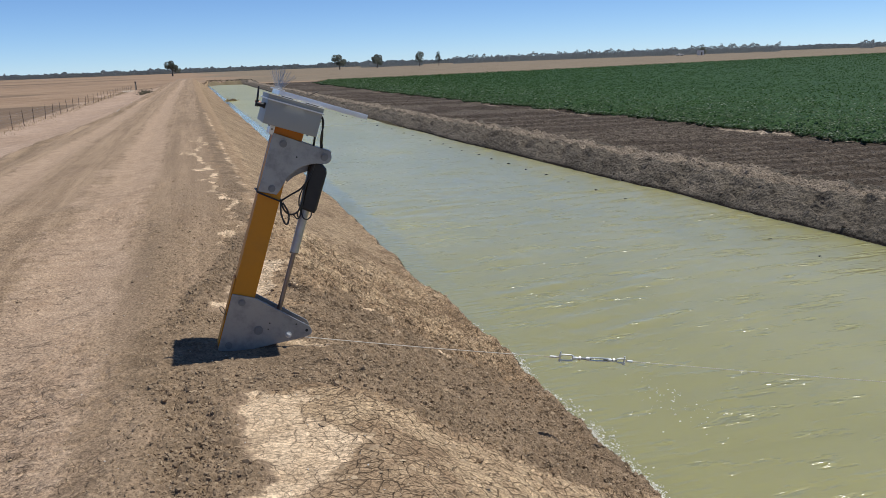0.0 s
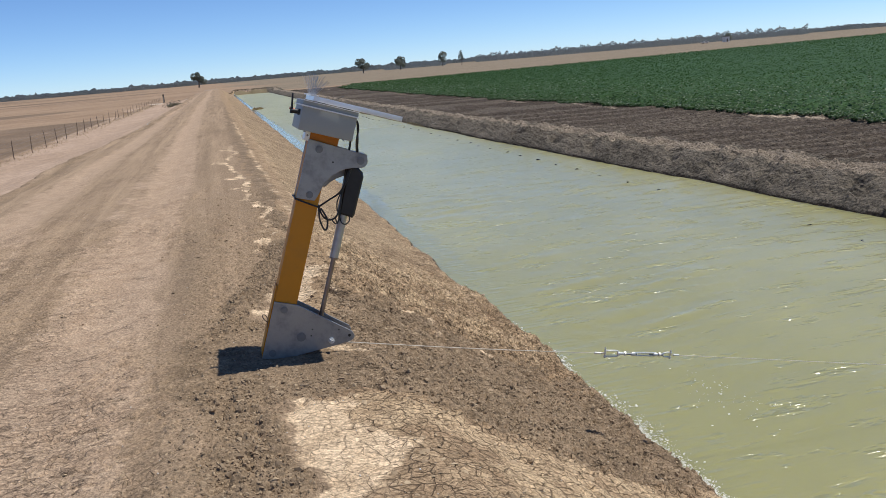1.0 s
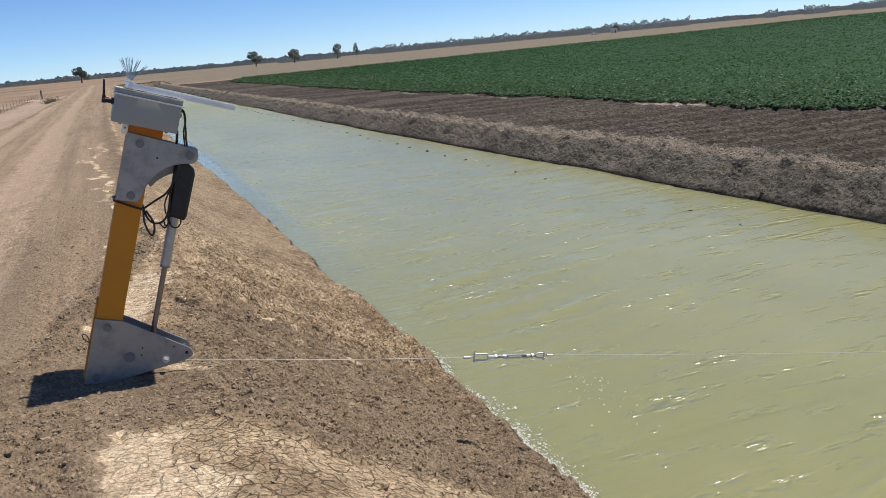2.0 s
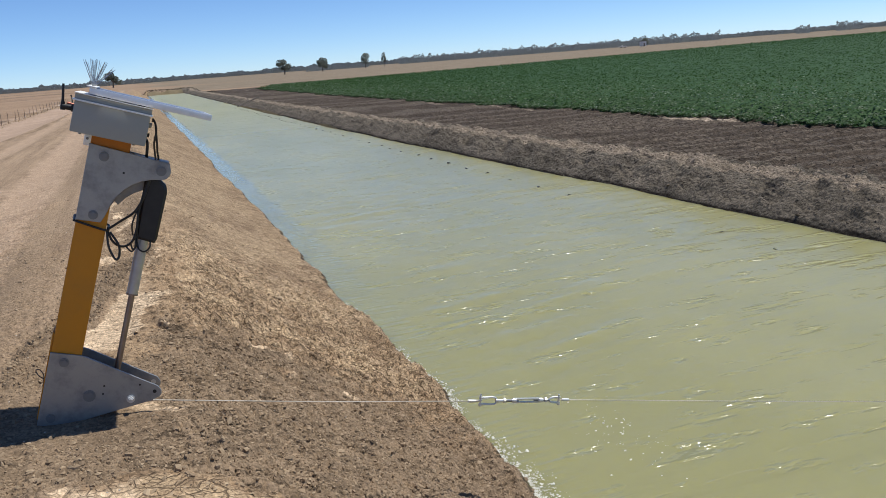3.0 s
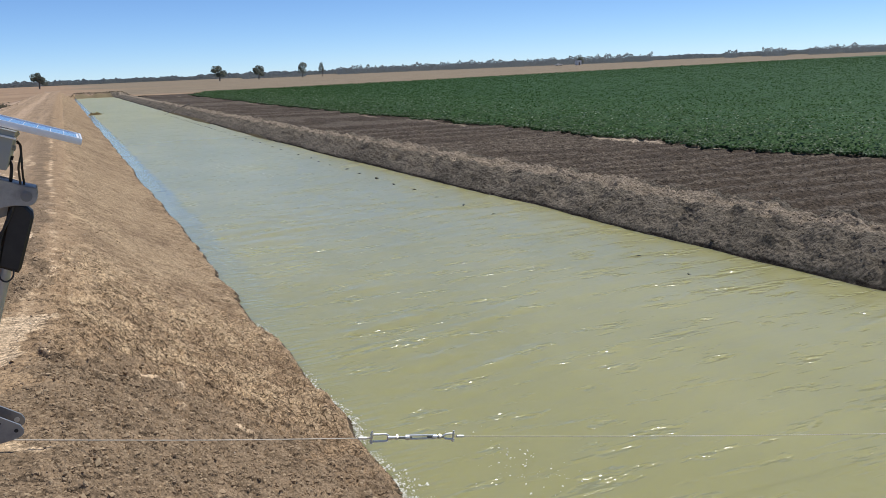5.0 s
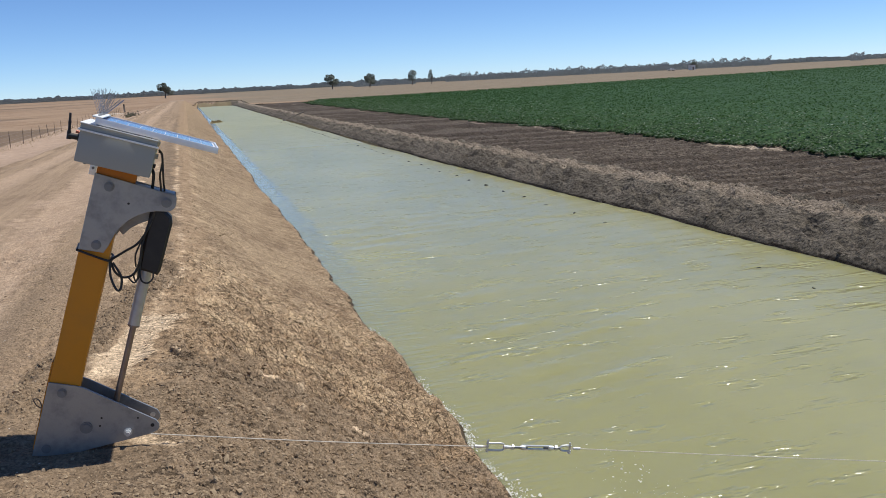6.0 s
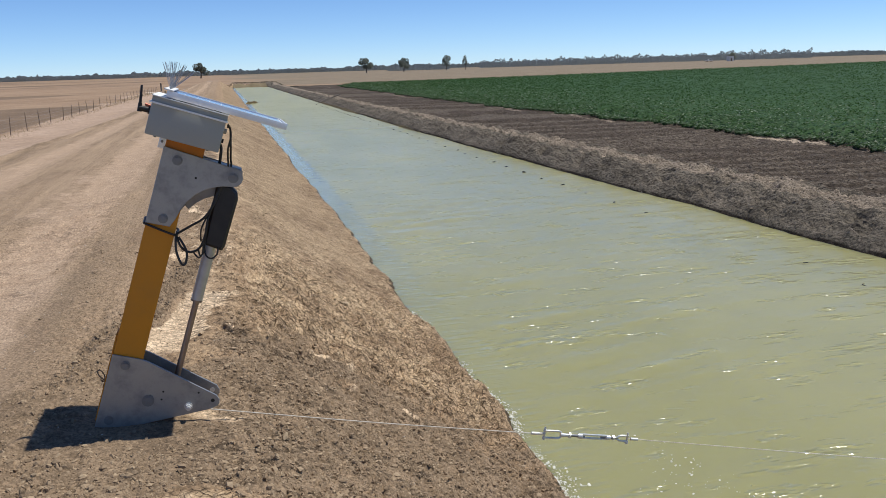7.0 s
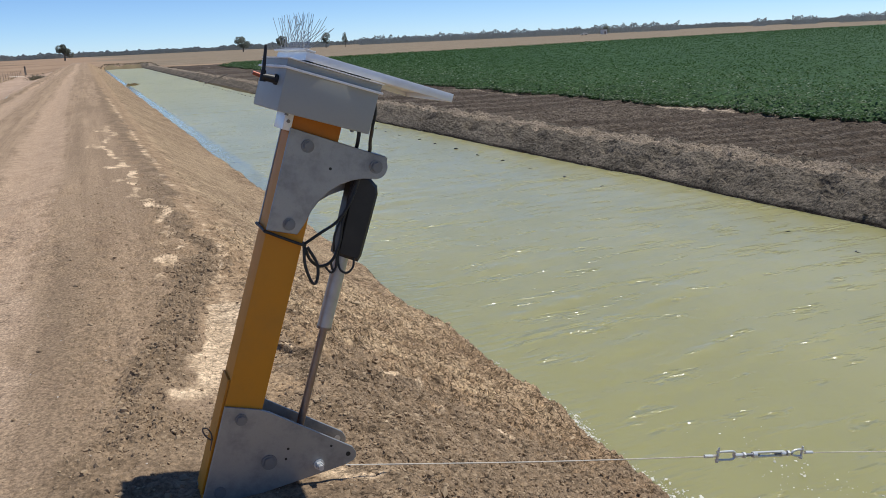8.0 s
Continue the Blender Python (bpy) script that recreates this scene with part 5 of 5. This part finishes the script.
def make_crop():
    xs = np.array(band(0.25, 12, 0.3) + growing(12, 900, 0.35, 1.06))
    ys = np.array(band(-30, 6, 2.0) + band(6, 40, 0.25) + growing(40, CROP_Y, 0.26, 1.012) + [CROP_Y])
    u, y = np.meshgrid(xs, ys)
    y = np.where(y > 60, 60 + (y - 60) * (crop_end(u) - 60) / (CROP_Y - 60), y)
    x = crop_edge(y) + u
    top = 0.42 * smooth(0.0, 3.5, u) ** 0.6 + 0.07 * fbm(x * 1.3, y * 1.9, 3, 121) + 0.03 * np.cos(2 * np.pi * y) * np.exp(-u / 40)
    z = np.interp(x, [17, 60, 250, 5000], [-1.3, -1.3, -1.1, -1.1]) + np.maximum(top, 0.02) - 0.06
    q = np.arange(x.size).reshape(x.shape)
    f = np.stack([q[:-1, :-1], q[:-1, 1:], q[1:, 1:], q[1:, :-1]], -1).reshape(-1, 4)
    return x, y, z, f


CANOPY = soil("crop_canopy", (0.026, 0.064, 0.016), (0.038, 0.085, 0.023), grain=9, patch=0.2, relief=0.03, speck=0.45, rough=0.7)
kx, ky, kz, kf = make_crop()
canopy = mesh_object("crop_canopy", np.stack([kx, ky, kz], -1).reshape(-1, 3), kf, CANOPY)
tagged(canopy, "dense dark green leafy row crop across the field", "crop", kind="stuff")


def crop_leaves(n, seed, far, size, crowd):
    rng = np.random.default_rng(seed)
    y = 7 + (far - 7) * rng.uniform(0, 1, n) ** crowd
    u = (far * 0.9) * rng.uniform(0, 1, n) ** (crowd + 0.9)
    inside = y < crop_end(u)
    y, u, n = y[inside], u[inside], int(inside.sum())
    x = crop_edge(y) - 0.1 + u
    base = np.interp(x, [17, 60, 250, 5000], [-1.3, -1.3, -1.1, -1.1])
    top = 0.46 * smooth(-0.25, 3.3, u) ** 0.6 + 0.07 * fbm(x * 1.3, y * 1.9, 3, 121) + 0.03 * np.cos(2 * np.pi * y)
    h = np.where(u < 0.8, rng.uniform(0.3, 1.15, n), rng.uniform(0.9, 1.14, n))
    s = size * (1 + np.hypot(u, y - 10) / 80) * rng.uniform(0.6, 1.3, n)
    return np.stack([x, y, base + np.maximum(top, 0.12) * h], 1), s


p, s = crop_leaves(170000, 131, 200, 0.088, 2.6)
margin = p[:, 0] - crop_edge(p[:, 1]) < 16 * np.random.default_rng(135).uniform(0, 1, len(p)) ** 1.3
for some, material, seed, words in ((margin, LEAF_GLINT, 132, "broad crop leaves along the field's edge, some pale with painted glints"), (~margin, LEAF_FAR, 136, "broad dark green crop leaves over the field")):
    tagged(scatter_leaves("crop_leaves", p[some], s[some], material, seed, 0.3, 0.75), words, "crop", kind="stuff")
p, s = crop_leaves(65000, 133, 220, 0.085, 1.7)
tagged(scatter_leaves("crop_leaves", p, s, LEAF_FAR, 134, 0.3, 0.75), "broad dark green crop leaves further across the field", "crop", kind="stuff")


# ---- trees and far woods ----
def make_tree(x, y, z, tall, wide, seed, label):
    ob = empty("gum_tree", pose(x, y, z), label, "tree", "gum trees on the horizon")
    rng = np.random.default_rng(seed)
    bm = rod((0, 0, -0.3), (0.05 * wide, 0, tall * 0.42), wide * 0.05, wide * 0.032, seg=9)
    tips = []
    for k in range(8):
        a = 2 * math.pi * k / 8 + rng.uniform(-0.4, 0.4)
        r = wide * rng.uniform(0.2, 0.42)
        tip = (r * math.cos(a), r * math.sin(a), tall * rng.uniform(0.36, 0.86))
        rod((0.05 * wide, 0, tall * rng.uniform(0.3, 0.42)), tip, wide * 0.022, wide * 0.006, seg=6, bm=bm)
        tips.append(tip)
    tips.append((0, 0, tall * 0.9))
    part("trunk", bm, BARK, ob)
    pts, sizes = [], []
    for t in tips:
        n = 420
        blob = rng.normal(0, 1, (n, 3))
        blob /= np.maximum(np.linalg.norm(blob, axis=1), 0.3)[:, None]
        blob *= rng.uniform(0.35, 1.0, (n, 1)) ** 0.5 * np.array([wide * 0.24, wide * 0.24, tall * 0.19]) * rng.uniform(0.7, 1.2)
        pts.append(np.array(t) + blob)
        sizes.append(rng.uniform(0.04, 0.075, n) * wide)
    crown = scatter_leaves("crown", np.concatenate(pts), np.concatenate(sizes), GUM_HAZED, seed + 1, 1.0, 0.7)
    crown.parent = ob


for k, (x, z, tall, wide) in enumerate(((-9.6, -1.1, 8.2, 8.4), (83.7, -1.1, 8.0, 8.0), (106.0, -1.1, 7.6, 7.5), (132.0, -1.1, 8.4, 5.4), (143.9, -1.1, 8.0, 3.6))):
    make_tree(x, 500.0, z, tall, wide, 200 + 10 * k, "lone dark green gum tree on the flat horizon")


def make_woods(name, seed, n, radius, tall, a0, a1, gaps, label):
    rng = np.random.default_rng(seed)
    a = rng.uniform(a0, a1, n)
    r = radius * (1 + 0.12 * rng.uniform(0, 1, n))
    line = tall * (0.75 + 0.16 * fbm(a * 60, a * 0, 3, seed) + 0.28 * np.maximum(vnoise(a * 210, a * 0, seed + 7), 0) + 0.25 * np.maximum(vnoise(a * 480, a * 0, seed + 8), 0))
    ok = fbm(a * 25, a * 0 + 4, 2, seed + 4) > gaps
    h = line * rng.uniform(0.0, 1.0, n) ** 1.15
    p = np.stack([r * np.sin(a), r * np.cos(a), -1.2 + h], 1)[ok]
    s = rng.uniform(0.6, 1.4, n)[ok] * radius / 850
    tagged(scatter_leaves(name, p, s, WOODS_HAZED, seed + 2, 0.4, 0.9, True), label, "woods", kind="stuff")


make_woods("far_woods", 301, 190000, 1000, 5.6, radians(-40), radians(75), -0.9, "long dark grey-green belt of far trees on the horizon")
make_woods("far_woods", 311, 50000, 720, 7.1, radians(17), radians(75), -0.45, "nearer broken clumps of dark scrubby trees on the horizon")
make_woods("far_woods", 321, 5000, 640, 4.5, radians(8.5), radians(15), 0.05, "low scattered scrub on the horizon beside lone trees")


# ---- a white vehicle and a shed far off at the wood's edge ----
def box(mid, size, bevel):
    return block([m - s / 2 for m, s in zip(mid, size)], [m + s / 2 for m, s in zip(mid, size)], bevel)


def make_ute():
    ob = empty("utility_vehicle", pose(308.0, 500.0, -1.1), "small white utility vehicle parked at the far wood's edge", "vehicle")
    bm = box((0, 0, 0.75), (4.9, 1.75, 0.55), 0.08)
    part("body", bm, FAR_WHITE, ob)
    part("cab", box((0.5, 0, 1.35), (1.9, 1.6, 0.7), 0.15), FAR_WHITE, ob)
    part("window", box((0.5, -0.81, 1.38), (1.5, 0.03, 0.4), 0.01), PIPE, ob, "dark side window")
    for x in (-1.5, 1.6):
        for y in (-0.8, 0.8):
            part("wheel", rod((x, y - 0.11, 0.36), (x, y + 0.11, 0.36), 0.36, 0.36, seg=14), PIPE, ob)


def make_shed():
    ob = empty("shed", pose(323.5, 500.0, -1.1), "tall pale farm shed standing beside far trees", "shed")
    part("wall", box((0, 0, 1.6), (3.4, 3.0, 3.2), 0.02), FAR_WHITE, ob)
    bm = box((0, 0, 3.35), (3.8, 3.4, 0.22), 0.04)
    part("roof", bm, PICKET, ob, "dull brown roof")
    part("door", box((0, -1.52, 1.0), (0.95, 0.06, 2.0), 0.01), PICKET, ob)


make_ute()
make_shed()
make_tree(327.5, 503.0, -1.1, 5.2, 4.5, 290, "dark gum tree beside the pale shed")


# ---- scrub and debris at the channel's end ----
rng12 = np.random.default_rng(12)
ex, ey = rng12.uniform(1.8, 14, 900), END_Y + rng12.normal(2.0, 2.2, 900)
es = rng12.uniform(0.08, 0.26, 900)
ez = ground_z(ex, ey) + 0.2 * rng12.uniform(0, 1, 900) ** 2 * (0.5 + 0.5 * vnoise(ex * 0.9, ey * 0.1, 15))
tagged(scatter_leaves("scrub", np.stack([ex, ey, ez], 1), es, SCRUB, 13, 1.0, 0.5), "dark dry weeds and brush on the channel's end bank", "scrub", kind="stuff")


def make_brush(name, x, y, z, n, rx, ry, rz, seed, material, label, category):
    ob = empty(name, pose(x, y, z), label, category)
    rng = np.random.default_rng(seed)
    d = rng.normal(0, 0.45, (n, 3)) * np.array([rx, ry, rz])
    d[:, 2] = np.abs(d[:, 2])
    crown = tagged(scatter_leaves("twigs", d, rng.uniform(0.1, 0.3, n), material, seed + 1, 1.0, 0.3), kind="stuff")
    crown.parent = ob


make_brush("brush_clump", 3.1, 74.3, WATER_Z, 200, 0.45, 0.6, 0.13, 401, STRAW, "clump of dead brush caught in the channel water", "brush")
make_brush("shrub", -4.9, 99.0, -0.72, 420, 0.9, 1.8, 0.5, 411, SHRUB, "low grey-green shrub on the track's shoulder", "shrub")


def make_branch():
    ob = empty("branch", pose(8.3, 69.0, WATER_Z - 0.02), "dark dead branch lying across the far bank", "branch")
    bm = hose([(-0.35, -0.3, 0.02), (0.2, 0, 0.2), (0.9, 0.4, 0.42), (1.5, 0.7, 0.6)], 0.045, seg=7)
    hose([(0.4, 0.1, 0.27), (0.6, 0.6, 0.5), (0.7, 0.9, 0.7)], 0.025, seg=6, bm=bm)
    part("limb", bm, BARK, ob)


make_branch()

# dry straw along the fence line and in the paddock
rng14 = np.random.default_rng(14)
sy = 20 + 110 * rng14.uniform(0, 1, 4000) ** 1.3
sx = -9.1 + rng14.normal(0, 0.5, 4000)
ss = rng14.uniform(0.04, 0.1, 4000) * (1 + sy / 90)
sz = ground_z(sx, sy) + ss * 0.2
tagged(scatter_leaves("dry_grass", np.stack([sx, sy, sz], 1), ss, STRAW, 15, 1.3, 0.12), "sparse straw-coloured dry grass in the paddock", "dry grass", kind="stuff")
